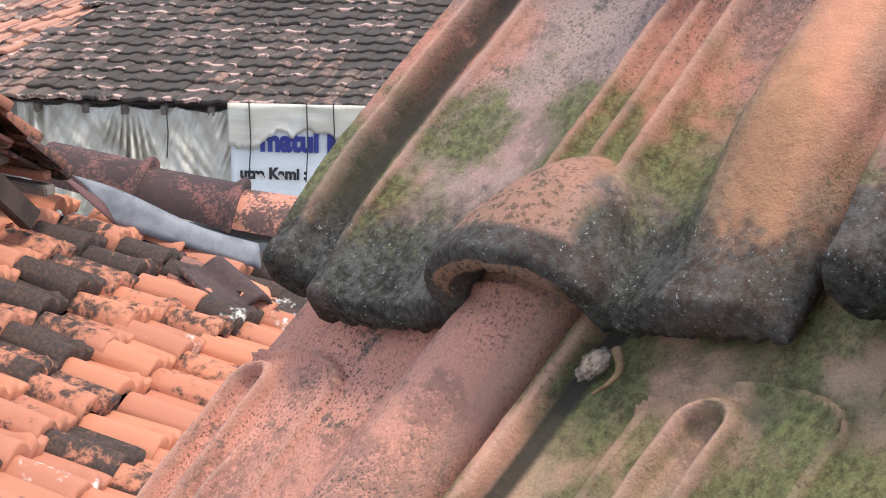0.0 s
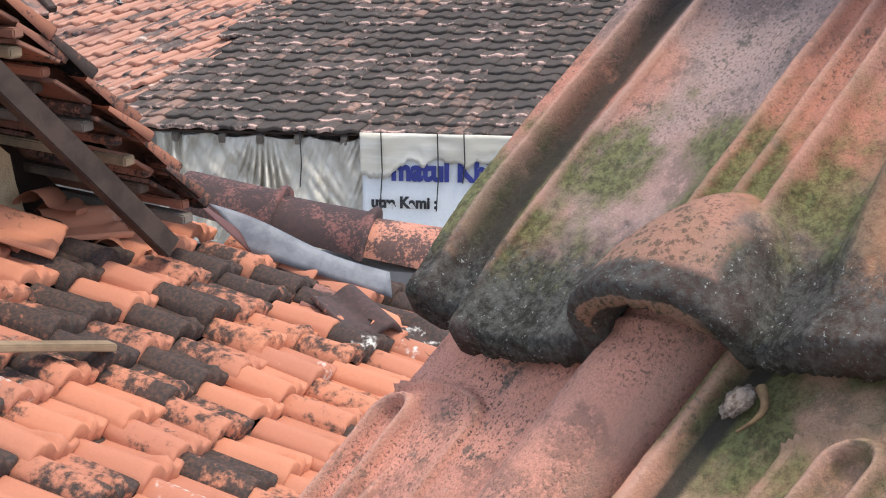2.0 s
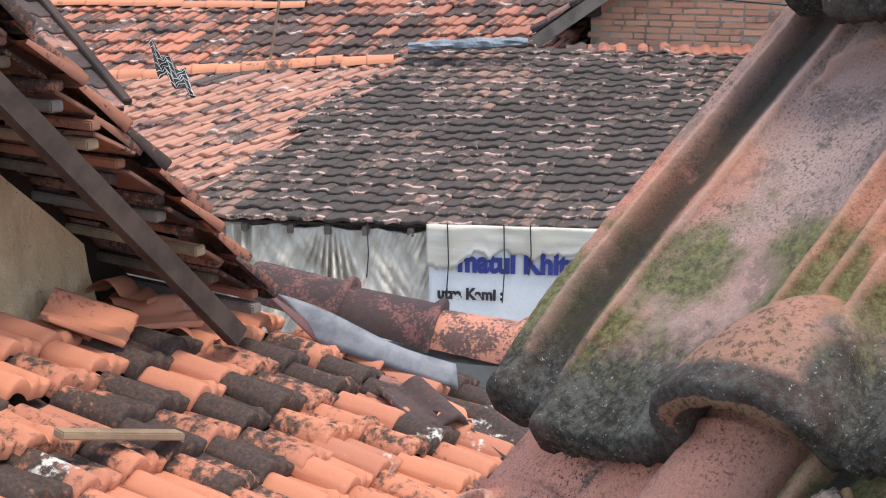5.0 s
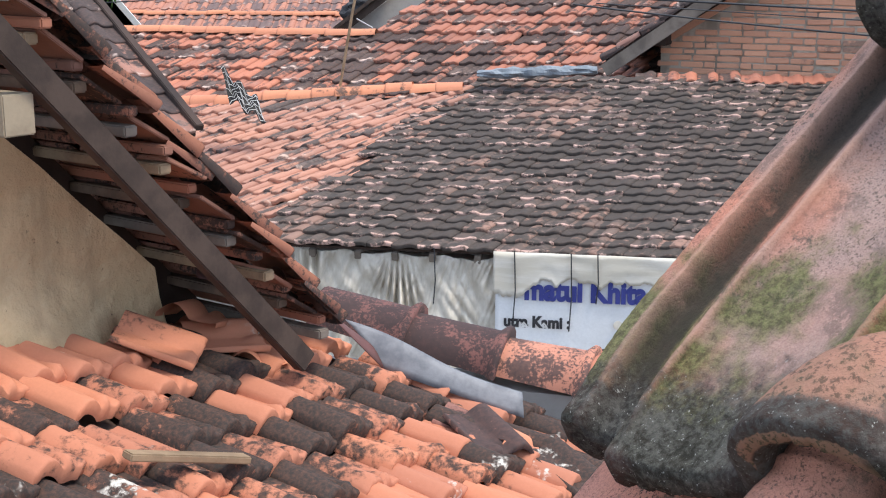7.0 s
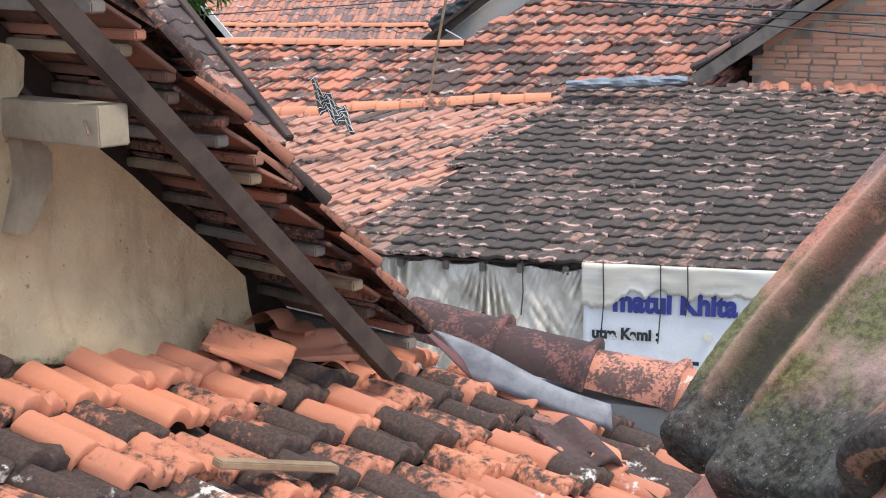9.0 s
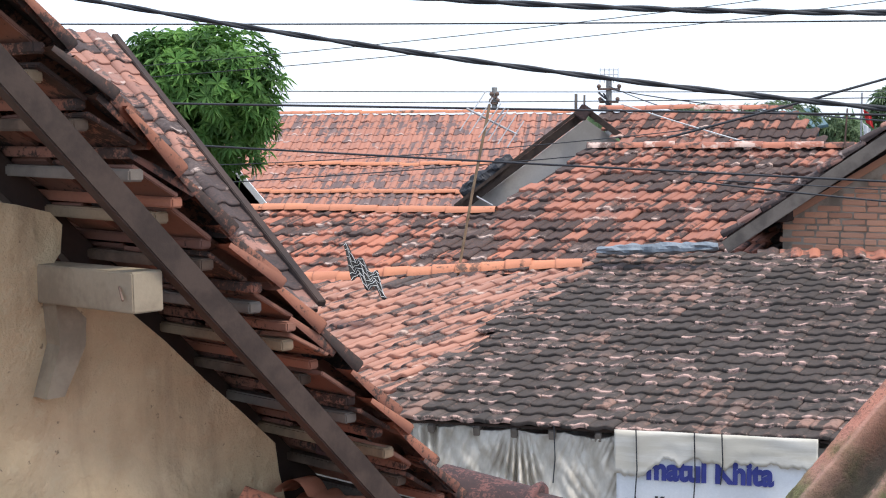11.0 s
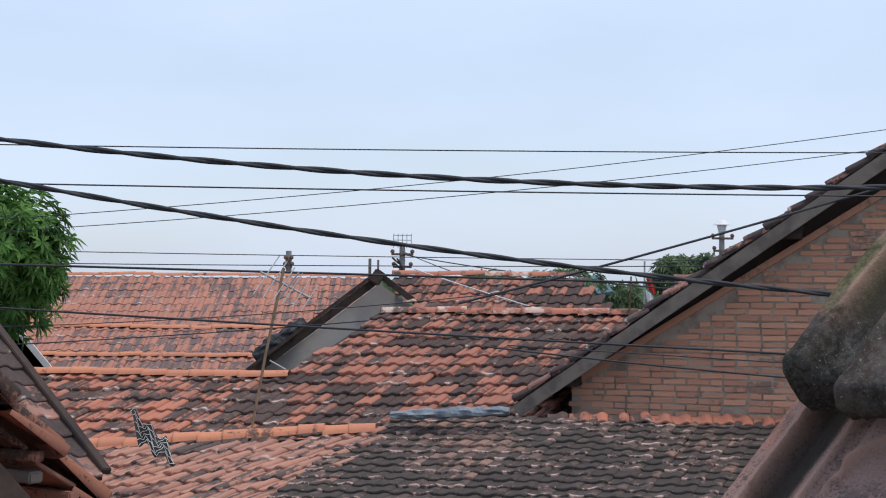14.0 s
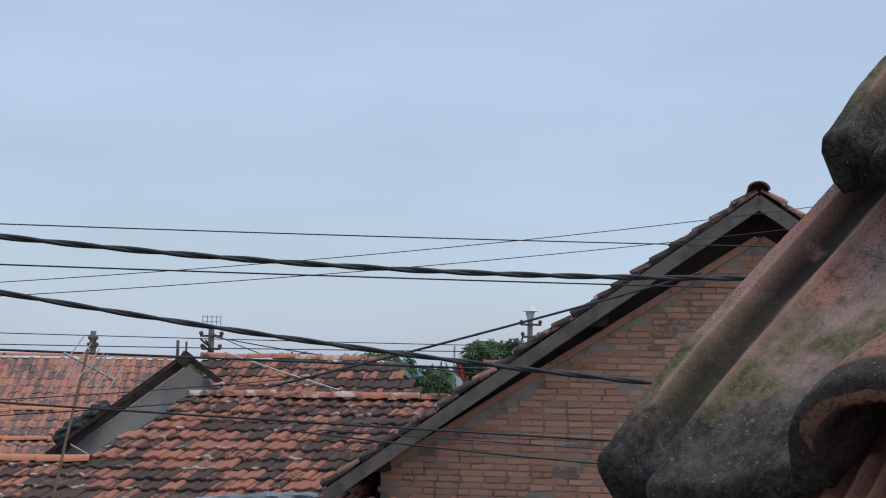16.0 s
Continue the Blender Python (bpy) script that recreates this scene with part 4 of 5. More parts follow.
def foliage(name, one, two):
    m, nt, b = start(name, 0.55)
    rnd, pos = chance(nt)
    col = mix(nt, rnd, one, two)
    col = mix(nt, step(nt, grain(nt, pos, 1.6, 3), 0.42, 0.62), col, tuple(c * 0.55 for c in one))
    finish(nt, b, col)
    thin = nt.nodes.new("ShaderNodeBsdfTranslucent")
    nt.links.new(col, thin.inputs[0])
    both = nt.nodes.new("ShaderNodeMixShader")
    both.inputs[0].default_value = 0.4
    nt.links.new(b.outputs[0], both.inputs[1])
    nt.links.new(thin.outputs[0], both.inputs[2])
    nt.links.new(both.outputs[0], nt.nodes["Material Output"].inputs[0])
    return m


LEAF = foliage("mango_leaf", (0.11, 0.25, 0.06), (0.22, 0.40, 0.10))
LEAF_FAR = foliage("distant_leaf", (0.13, 0.20, 0.10), (0.20, 0.27, 0.14))

# ---- brick gable: bricks, verge boards, roof edge ----
PITCH = radians(34.8)


def rake(u):
    """Height of the brickwork's sloping top at u."""
    return 6.78 - abs(u - 2.374) * 0.63


brick_me = []
for k in range(3):
    bm = bmesh.new()
    box(bm, (0.228, 0.05, 0.051), Matrix(), 0.006)
    rng = random.Random(k)
    for v in bm.verts:
        v.co += Vector((rng.gauss(0, 0.0015), rng.gauss(0, 0.001), rng.gauss(0, 0.0015)))
    me = bpy.data.meshes.new("brick")
    bm.to_mesh(me)
    bm.free()
    me.materials.append(BRICK)
    brick_me.append(me)
rng = random.Random(4)
turn = Matrix((BE, -BN, Vector((0, 0, 1)))).transposed().to_4x4()
count, jv, jf = 0, [], []
for r in range(48):
    z = 4.06 + r * 0.0645
    u = -1.45 + 0.121 * (r % 2) + rng.uniform(-0.02, 0.02)
    while u < 5.8:
        half = rng.random() < 0.16
        wide = 0.121 if half else 0.242
        mid = u + wide / 2
        if z + 0.05 < rake(mid - wide / 2) and z + 0.05 < rake(mid + wide / 2) and not (abs(mid - 0.0) < 0.04 and abs(z - 4.47) < 0.03):
            m = turn.copy()
            m.translation = gable_at(mid, z, -0.013 + rng.gauss(0, 0.005))
            m = m @ Matrix.Rotation(rng.gauss(0, 0.008), 4, "Y") @ Matrix.Diagonal((wide / 0.242 * (0.98 if not half else 0.93), 1, 1 + rng.gauss(0, 0.04), 1))
            me = brick_me[rng.randrange(3)]
            if count < 300 and mid < 3.2 and z > 4.12:
                ob = new("brick", me)
                ob.parent = gable
                ob.matrix_local = m
                count += 1
            else:
                o = len(jv)
                jv += [m @ v.co for v in me.vertices]
                jf += [[i + o for i in p.vertices] for p in me.polygons]
        u += wide
ob = new("bricks", mesh_of("bricks", jv, jf, BRICK))
ob.parent = gable
tagged(ob, kind="stuff")

for side in (-1, 1):
    sl = Slope(gable_at(2.358, 7.18, 0.36), 112 + 90 * side, math.degrees(PITCH))
    # u of this slope runs across the gable's depth, v up to the ridge
    deep = 1 if sl.e.dot(BN) < 0 else -1
    a, b = (0.0, 4.0) if deep > 0 else (-4.0, 0.0)
    roof_ob = deck(brick_house, sl, [(a, -5.22), (b, -5.22), (b, 0.0), (a, 0.0)], WOOD_DARK, 0.0, 0.03, "roof_slab")
    tile_roof(brick_house, sl, 0.2, 0.235, a, b, -5.22, 0.0, lambda u, v: True, CLAY_STRIP, lambda u, v: abs(u - (a if deep > 0 else b)) < 0.45, 0.04, 0, 2.2, 40 + side, 9, 2, 60, thick=0.04)
    bm = bmesh.new()
    edge_u = 0.012 * deep * -1
    bar(bm, sl.at(edge_u, -5.25, -0.075), sl.at(edge_u, -0.02, -0.075), 0.025, 0.13, 0.003)
    part("verge_board", bm, WOOD_GREY, brick_house, "weathered grey verge board")
    bm = bmesh.new()
    bar(bm, gable_at(2.374 + side * 3.8, rake(2.374 + side * 3.8), 0.02), gable_at(2.374 + side * 0.02, 6.77, 0.02), 0.05, 0.065, 0.004)
    part("raked_course", bm, BRICK, brick_house, "sloping course of cut bricks")
for u, z in ((-1.47, 4.455), (0.795, 5.945), (2.358, 7.06)):
    bm = bmesh.new()
    bar(bm, gable_at(u, z, -0.3), gable_at(u, z, 0.30), 0.32 if u < 0 else 0.2, 0.14, 0.006)
    part("purlin", bm, WOOD_DARK, brick_house)
ridge_caps(brick_house, gable_at(2.358, 7.215, 0.38), gable_at(2.358, 7.215, -3.6), 11, 0.10, CAP_OLD, seed=8)

# added dark infill: stands in for the shaded soffit and shuts out the sky
bm = bmesh.new()
prof = [(-1.6, 4.38), (2.358, 7.12), (6.3, 4.38)]
f0 = [bm.verts.new(gable_at(u, z, -0.02)) for u, z in prof]
f1 = [bm.verts.new(gable_at(u, z, -0.10)) for u, z in prof]
bm.faces.new(f0)
bm.faces.new(f1[::-1])
for i in range(3):
    bm.faces.new((f0[i - 1], f0[i], f1[i], f1[i - 1]))
bmesh.ops.recalc_face_normals(bm, faces=bm.faces)
part("soffit_shade", bm, WOOD_DARK, brick_house, "added dark infill standing in for the shaded soffit between wall and roof")

# ---- cloth wall, banner and rafter ends under the sooty eave ----
def eave_at(x, z, out=0.0):
    """A place on the wall below the sooty roof's eave."""
    return Vector((x, 11.10 - 0.176 * (x + 1.27) - out, z))


for i, u in enumerate((0.35, 0.72, 1.02, 1.32, 1.68, 2.02, 2.52, 2.83, 3.25, 3.7, 4.2)):
    bm = bmesh.new()
    bar(bm, DARK.at(u, -0.30, -0.065), DARK.at(u, 0.6, -0.065), 0.05, 0.07, 0.004)
    part("rafter", bm, WOOD_GREY, dark)


def sheet(name, fn, nu, nv, material, parent=None, label="", thick=0.003):
    """A thin bent sheet from a function of (0..1, 0..1)."""
    verts = [fn(i / nu, j / nv) for j in range(nv + 1) for i in range(nu + 1)]
    faces = [(j * (nu + 1) + i, j * (nu + 1) + i + 1, (j + 1) * (nu + 1) + i + 1, (j + 1) * (nu + 1) + i) for j in range(nv) for i in range(nu)]
    ob = new(name, mesh_of(name, verts, faces, material, True))
    ob.parent = parent
    mod = ob.modifiers.new("thickness", "SOLIDIFY")
    mod.thickness, mod.offset = thick, 0
    return tagged(ob, label)


def cloth_fold(a, b):
    x = -1.12 + 1.62 * a
    pull = math.exp(-((x + 0.28) / 0.14) ** 2)
    depth = 0.055 * math.sin(x * 16 + 2 * b) * b + 0.05 * pull * math.sin((x + 0.28) * 60) * b + 0.02 * noise.noise(Vector((x * 6, b * 5, 1)))
    depth *= 1 - 0.75 * max(0.0, min(1.0, (x - 0.1) / 0.3))
    left = math.exp(-((x + 1.0) / 0.1) ** 2)
    depth += 0.04 * left * math.sin(x * 75)
    depth += 0.075 * abs(noise.noise(Vector((x * 4.5, b * 2.2, 4)))) + 0.03 * abs(noise.noise(Vector((x * 13 + b * 3, b * 5, 8))))
    depth += 0.05 * pull * math.sin((x + 0.28) * 70 / (0.35 + b)) * min(1, b * 4)
    depth += 0.05 * abs(noise.noise(Vector((x * 9 - b * 6, b * 2.0, 3)))) + 0.035 * abs(noise.noise(Vector((x * 22 + b * 9, b * 3.0, 6))))
    sag = 0.03 * math.sin(math.pi * ((x + 1.12) / 0.4 % 1.0))
    top = 3.12 - 0.02 * (x + 1.1) - sag
    return eave_at(x, top + (2.0 - top) * b, 0.0 + depth)


cloth = tagged(sheet("cloth_wall", cloth_fold, 220, 60, CLOTH), "sagging grey cloth wall with gathered folds under the eave", "cloth")
banner = thing("banner", "white printed vinyl banner with torn stained upper edge", "banner")


def banner_face(a, b):
    x = 0.48 + 1.46 * a
    return eave_at(x, 3.02 - 0.80 * b + 0.01 * noise.noise(Vector((x * 3, b, 0))), 0.095 + 0.012 * noise.noise(Vector((x * 2.5, b * 2, 3))))


def banner_strip(a, b):
    x = 0.46 + 1.48 * a
    ragged = 0.05 * noise.noise(Vector((x * 9, 0, 2))) + 0.03 * noise.noise(Vector((x * 27, 0, 4)))
    return eave_at(x, 3.16 - (0.225 + 1.3 * ragged + 0.12 * max(0.0, min(1.0, (0.80 - x) / 0.08))) * b, 0.125 + 0.010 * noise.noise(Vector((x * 4, b * 3, 6))))


sheet("banner_face", banner_face, 40, 12, BANNER, banner, "clean white vinyl")
sheet("banner_strip", banner_strip, 90, 8, BANNER_TOP, banner, "torn beige upper strip")


def lettering(text, x, z, size, material, parent, name="lettering", bold=0.0, out=0.115, stretch=1.0):
    cu = bpy.data.curves.new(name, "FONT")
    cu.body, cu.size, cu.extrude, cu.offset = text, size, 0.001, bold
    cu.materials.append(material)
    ob = new(name, cu)
    ob.parent = parent
    ob.matrix_local = Matrix.Translation(eave_at(x, z, out)) @ Matrix.Rotation(-math.atan(0.176), 4, "Z") @ Matrix.Rotation(radians(90), 4, "X") @ Matrix.Diagonal((stretch, 1, 1, 1))
    return ob


lettering("matul Khita", 0.70, 2.79, 0.235, BLUE_INK, banner, bold=0.011, stretch=0.86)
lettering("utra Kami :", 0.545, 2.565, 0.125, BLACK_INK, banner, bold=0.006, stretch=0.92)
for x0, x1 in ((1.28, 1.36), (1.40, 1.56), (1.60, 1.72)):
    bm = bmesh.new()
    bar(bm, eave_at(x0, 2.40, 0.112), eave_at(x1, 2.40, 0.112), 0.002, 0.03, 0)
    part("print_bar", bm, BLACK_INK, banner)
bm = bmesh.new()
bmesh.ops.create_cone(bm, cap_ends=True, segments=20, radius1=0.035, radius2=0.035, depth=0.004, matrix=Matrix.Translation(eave_at(1.42, 2.61, 0.112)) @ Matrix.Rotation(radians(90), 4, "X"))
part("print_roundel", bm, CLOTH, banner)


def wire(points, radius, material, name, label="", category="cable", parent=None):
    cu = bpy.data.curves.new(name, "CURVE")
    cu.dimensions, cu.bevel_depth, cu.bevel_resolution, cu.resolution_u = "3D", radius, 2, 2
    sp = cu.splines.new("POLY")
    sp.points.add(len(points) - 1)
    for p, q in zip(sp.points, points):
        p.co = (*q, 1.0)
    cu.materials.append(material)
    ob = new(name, cu)
    ob.parent = parent
    return tagged(ob, label, category) if category else ob


for x, z1 in ((0.0, 2.72), (0.62, 2.62), (1.05, 2.55), (1.25, 2.78)):
    wire([eave_at(x, 3.17, 0.145), eave_at(x + 0.01, (3.1 + z1) / 2, 0.145), eave_at(x - 0.005, z1, 0.145)], 0.005, CABLE, "hanging_string", "thin dark string hanging from a rafter", "string")

# ---- ridge cap row, flashing and loose pieces in the valley ----
prism("wall_low", [(-0.55, 5.52), (0.95, 5.05), (1.0, 5.25), (-0.5, 5.74)], 0, 3.80, GREY_PLASTER, "low grey rendered wall under a row of ridge tiles")
cap_row = thing("ridge_row", "row of large stained ridge tiles on a low wall", "ridge tiles")
CAP_MAROON = clay("clay_maroon", (0.21, 0.095, 0.082), (0.13, 0.066, 0.06), (0.055, 0.038, 0.037), 0.13, 5.0, 0.2, (0.55, 0.52, 0.45), -0.02, 50)
CAP_STAINED = clay("clay_ridge_stained", (0.56, 0.25, 0.17), (0.44, 0.19, 0.13), (0.09, 0.06, 0.055), 0.05, 5.0, 0.2, (0.55, 0.5, 0.43), -0.06, 60)
ridge_caps(cap_row, (0.27, 5.40, 3.86), (-0.46, 5.62, 3.985), 2, 0.15, CAP_MAROON, 0.03, 11, 0.85, 1.14)
ridge_caps(cap_row, (0.95, 5.17, 3.775), (0.27, 5.40, 3.85), 2, 0.145, CAP_STAINED, 0.03, 12, 0.85, 1.14)


def flash(a, b):
    p = Vector((-0.34, 5.02, 4.15)).lerp(Vector((0.31, 4.90, 3.90)), a)
    q = Vector((-0.20, 4.93, 3.985)).lerp(Vector((0.315, 4.84, 3.83)), a)
    c = p.lerp(q, b)
    return c + Vector((0, 0, 0.016 * math.sin(math.pi * b) + 0.012 * math.sin(a * 7) * (1 - b)))


flashing = tagged(sheet("flashing_sheet", flash, 24, 6, ZINC, None, "", 0.004), "bent grey zinc flashing sheet over the valley", "metal sheet")


def roll_up(a, b):
    t = b * 4.4
    base = Vector((-0.85, 4.86, 4.355)).lerp(Vector((-0.40, 4.97, 4.215)), a)
    return base + Vector((0.0, -0.032 * math.cos(t), 0.032 * math.sin(t)))


tagged(sheet("rolled_sheet", roll_up, 10, 14, MAROON), "maroon metal sheet with a rolled edge under the verge", "metal sheet")


def maroon(a, b):
    p = Vector((-0.50, 4.99, 4.25)).lerp(Vector((-0.26, 4.98, 4.08)), a)
    q = Vector((-0.36, 4.90, 4.17)).lerp(Vector((-0.19, 4.92, 3.985)), a)
    return p.lerp(q, b) + Vector((0, 0, 0.02 * math.sin(math.pi * b)))


tagged(sheet("maroon_sheet", maroon, 10, 5, MAROON), "dark maroon metal sheet beside the valley", "metal sheet")

loose_shapes = [mesh_of("loose_tile", *tile_shape(0.21, 0.28, 0.045, 0.02, 21, 4, seed=s), m, True) for s, m in ((11, CLAY_FORE), (12, CAP_OLD), (13, CAP))]
for u, v, h, spin, lift, lean, k in ((-0.14, 0.30, 0.075, 0.5, 0.05, 0.0, 0), (0.30, 0.36, 0.08, 1.1, -0.1, 0.1, 2), (0.34, 0.58, 0.07, 1.9, 0.25, 0.2, 2), (0.58, -0.42, 0.055, -0.5, 0.05, -0.1, 1), (0.76, -0.40, 0.02, 0.2, 0.05, 0.1, 1), (0.84, -0.26, 0.03, 0.6, -0.1, 0.2, 0), (0.74, -0.72, 0.05, -0.3, 0.1, 0.0, 0), (0.92, -0.55, 0.02, 0.9, 0.3, 0.2, 2), (0.50, 0.45, 0.05, 2.2, 0.1, 0.3, 2)):
    ob = new("loose_tile", loose_shapes[k])
    ob.matrix_world = FORE.seat(*on_fore(u, v), h, spin, lift) @ Matrix.Rotation(lean, 4, "Y")
    tagged(ob, ("loose orange clay tile lying askew on the roof", "stained maroon broken tile lying in the valley", "slipped pale orange tile on the roof")[k], "roof tile", "loose tiles")
bm = bmesh.new()
bar(bm, FORE.at(*on_fore(-0.80, -0.12), 0.115), FORE.at(*on_fore(-0.42, -0.22), 0.105), 0.05, 0.022, 0.004)
stick = tagged(part("wood_strip", bm, WOOD_PALE), "pale split wooden strip lying on the tiles", "wood strip")

# ---- bracket and nail at the tan wall ----
bm = bmesh.new()
prof = [(-0.935, 5.0), (-0.88, 4.995), (-0.835, 4.95), (-0.84, 4.87), (-0.915, 4.73), (-0.975, 4.73), (-0.925, 4.88)]
f0 = [bm.verts.new(wall_at(u, z, 0.07)) for u, z in prof]
f1 = [bm.verts.new(wall_at(u, z, -0.01)) for u, z in prof]
bm.faces.new(f0)
bm.faces.new(f1[::-1])
for i in range(len(prof)):
    bm.faces.new((f0[i - 1], f0[i], f1[i], f1[i - 1]))
bmesh.ops.recalc_face_normals(bm, faces=bm.faces)
part("wall_bracket", bm, BEAM, house_left, "curved plastered bracket below the beam")
bm = bmesh.new()
bar(bm, wall_at(-0.955, 5.08, 0.41), wall_at(-0.965, 5.045, 0.44), 0.005, 0.005, 0)
part("nail", bm, RUST, house_left)

# ---- blue-grey tarp on the ridge, cloth on the faded ridge ----
def lump(name, a, b, radius, material, label, category, seed, flat=0.6, n=30, k=12):
    a, b = Vector(a), Vector(b)
    m = along(a, b)
    length = (b - a).length
    verts, faces = [], []
    for i in range(n + 1):
        x = -length / 2 + length * i / n
        fat = radius * (0.35 + 0.65 * math.sin(math.pi * min(1, max(0, i / n)) * 0.96 + 0.06) ** 0.4)
        for j in range(k):
            t = 2 * math.pi * j / k
            w = 1 + 0.55 * noise.noise(Vector((x * 9 + seed, math.cos(t) * 1.4, math.sin(t) * 1.4)))
            verts.append(m @ Vector((x, math.cos(t) * fat * w, math.sin(t) * fat * w * flat)))
    for i in range(n):
        for j in range(k):
            faces.append((i * k + j, i * k + (j + 1) % k, (i + 1) * k + (j + 1) % k, (i + 1) * k + j))
    faces += [tuple(range(k))[::-1], tuple(n * k + j for j in range(k))]
    ob = new(name, mesh_of(name, verts, faces, material))
    return tagged(ob, label, category)


lump("folded_tarp", (0.42, 13.75, 4.24), (1.56, 13.55, 4.30), 0.085, TARP_BLUE, "crumpled blue-grey tarp along the roof's top edge", "tarp", 3)
lump("black_tarp", (-1.40, 21.75, 4.36), (-0.62, 21.75, 4.92), 0.13, TARP_BLACK, "crumpled black tarp beside the gable", "tarp", 9, 0.9)


def batik(a, b):
    x = -1.945 + 0.325 * a
    return Vector((x + 0.10 * b, 12.90 - 0.12 * b + 0.02 * math.sin(a * 9), 4.37 - 0.29 * b - 0.28 * a * (1 - 0.3 * b) + 0.04 * math.sin(a * 14 + b * 5)))


cloth_small = tagged(sheet("patterned_cloth", batik, 14, 10, BATIK_DARK), "black cloth with white zigzag pattern hanging on the ridge", "cloth")
for k in range(6):
    pts = [batik(i / 12, min(0.97, max(0.03, (k + 0.5) / 6 + 0.06 * (-1) ** i))) + Vector((0, -0.008, 0.004)) for i in range(13)]
    wire(pts, 0.0027, WHITE, "zigzag", "", "", cloth_small)

# ---- television antenna ----
antenna = thing("television_antenna", "rusty pole with a bent aluminium television antenna", "antenna")
wire([(-0.95, 13.95, 3.95), (-0.80, 13.97, 4.8), (-0.63, 14.0, 5.66)], 0.014, WOOD_PALE, "pole", "", "", antenna)
wire([(-0.86, 14.0, 5.62), (-0.36, 14.05, 5.36)], 0.011, STEEL, "boom", "", "", antenna)
for i in range(6):
    c = Vector((-0.80 + 0.085 * i, 14.0, 5.59 - 0.045 * i))
    d = Vector((0.10, 0.1, 0.16)) * (1.2 - 0.08 * i)
    wire([c - d, c + d], 0.006, STEEL, "rod", "", "", antenna)
wire([(-0.72, 14.0, 5.30), (-0.48, 14.0, 5.62)], 0.009, STEEL, "rod", "", "", antenna)
wire([(-0.76, 14.0, 4.75), (-0.60, 14.0, 4.66)], 0.008, STEEL, "arm", "", "", antenna)

# ---- far gable house, posts and poles ----
bm = bmesh.new()
prof = [(-1.40, 0.0), (-1.36, 4.10), (0.50, 5.50), (1.20, 5.02), (1.22, 0.0)]
f0 = [bm.verts.new((x, 21.9, z)) for x, z in prof]
f1 = [bm.verts.new((x, 22.1, z)) for x, z in prof]
bm.faces.new(f0)
bm.faces.new(f1[::-1])
for i in range(5):
    bm.faces.new((f0[i - 1], f0[i], f1[i], f1[i - 1]))
bmesh.ops.recalc_face_normals(bm, faces=bm.faces)
part("gable_wall", bm, GREY_PLASTER, far_r, "grey rendered gable wall")
for a, b, w in (((-1.62, 21.7, 3.98), (0.56, 21.7, 5.64), 0.12), ((-1.50, 21.6, 4.18), (0.44, 21.6, 5.66), 0.05), ((0.52, 21.7, 5.62), (1.32, 21.5, 5.02), 0.09)):
    bm = bmesh.new()
    bar(bm, a, b, 0.05, w, 0.004)
    part("verge_board", bm, VERGE_WOOD, far_r)
ridge_caps(far_r, FARR.at(-0.4, 1.2, 0.02), FARR.at(2.5, 1.2, 0.02), 8, 0.09, CLAY_MID, seed=14)
bm = bmesh.new()
box(bm, (0.18, 0.3, 0.22), pose(0.46, 21.6, 5.60, 0, 35, 0), 0.02)
part("gable_cap", bm, CAP_OLD, far_r)
for x, y, z0, z1, w in ((0.36, 24.0, 0.0, 5.92, 0.05), (0.50, 24.0, 0.0, 5.90, 0.035), (-5.02, 19.0, 0.0, 5.28, 0.05), (3.45, 17.2, 5.0, 5.62, 0.018)):
    bm = bmesh.new()
    bar(bm, (x, y, z0), (x + 0.03, y, z1), w, w, 0.003)
    tagged(part("post", bm, WOOD_GREY if x < 3 else RUST), "thin weathered post rising behind the roofs", "post", "posts")


def pole(x, y, z, name, label, arms, category="utility pole", r=0.11):
    ob = thing(name, label, category)
    bm = bmesh.new()
    bmesh.ops.create_cone(bm, cap_ends=True, segments=12, radius1=r * 1.3, radius2=r * 0.8, depth=z, matrix=pose(x, y, z / 2))
    part("shaft", bm, CONCRETE, ob)
    for dz, half in arms:
        bm = bmesh.new()
        bar(bm, (x - half, y - 0.1, z - dz), (x + half, y - 0.1, z - dz), 0.07, 0.07, 0.004)
        for s in (-1, 1):
            bmesh.ops.create_uvsphere(bm, u_segments=8, v_segments=6, radius=0.07, matrix=pose(x + s * half * 0.9, y - 0.1, z - dz + 0.09))
        part("crossarm", bm, RUST, ob)
    return ob


main_pole = pole(1.78, 45, 6.75, "utility_pole", "concrete utility pole with cross arms and cable clutter", ((0.35, 0.35), (0.75, 0.3)))
for i in range(5):
    wire([(1.78 - 0.28 + 0.14 * i, 44.9, 6.6), (1.78 - 0.28 + 0.14 * i, 44.9, 7.05)], 0.012, STEEL, "rod", "", "", main_pole)
for i in range(3):
    wire([(1.5, 44.9, 6.7 + 0.15 * i), (2.06, 44.9, 6.7 + 0.15 * i)], 0.012, STEEL, "rod", "", "", main_pole)
for i in range(4):
    wire([(1.45 + 0.1 * i, 44.8, 6.3 - 0.2 * i + 0.12 * math.sin(t)) if t == 0 else (1.45 + 0.1 * i + 0.25 * math.sin(t * 0.5), 44.8, 6.3 - 0.2 * i - 0.2 * math.sin(t * 0.6)) for t in range(6)], 0.03, CABLE, "cable_loop", "", "", main_pole)
pole(-1.81, 45, 6.48, "utility_pole", "short concrete pole with a bracket", ((0.5, 0.12), (0.3, 0.1)))
lamp_pole = pole(12.1, 45, 7.15, "lamp_pole", "pole with a white lamp and a small cross arm", ((0.15, 0.35), (0.55, 0.3)), "lamp pole")
bm = bmesh.new()
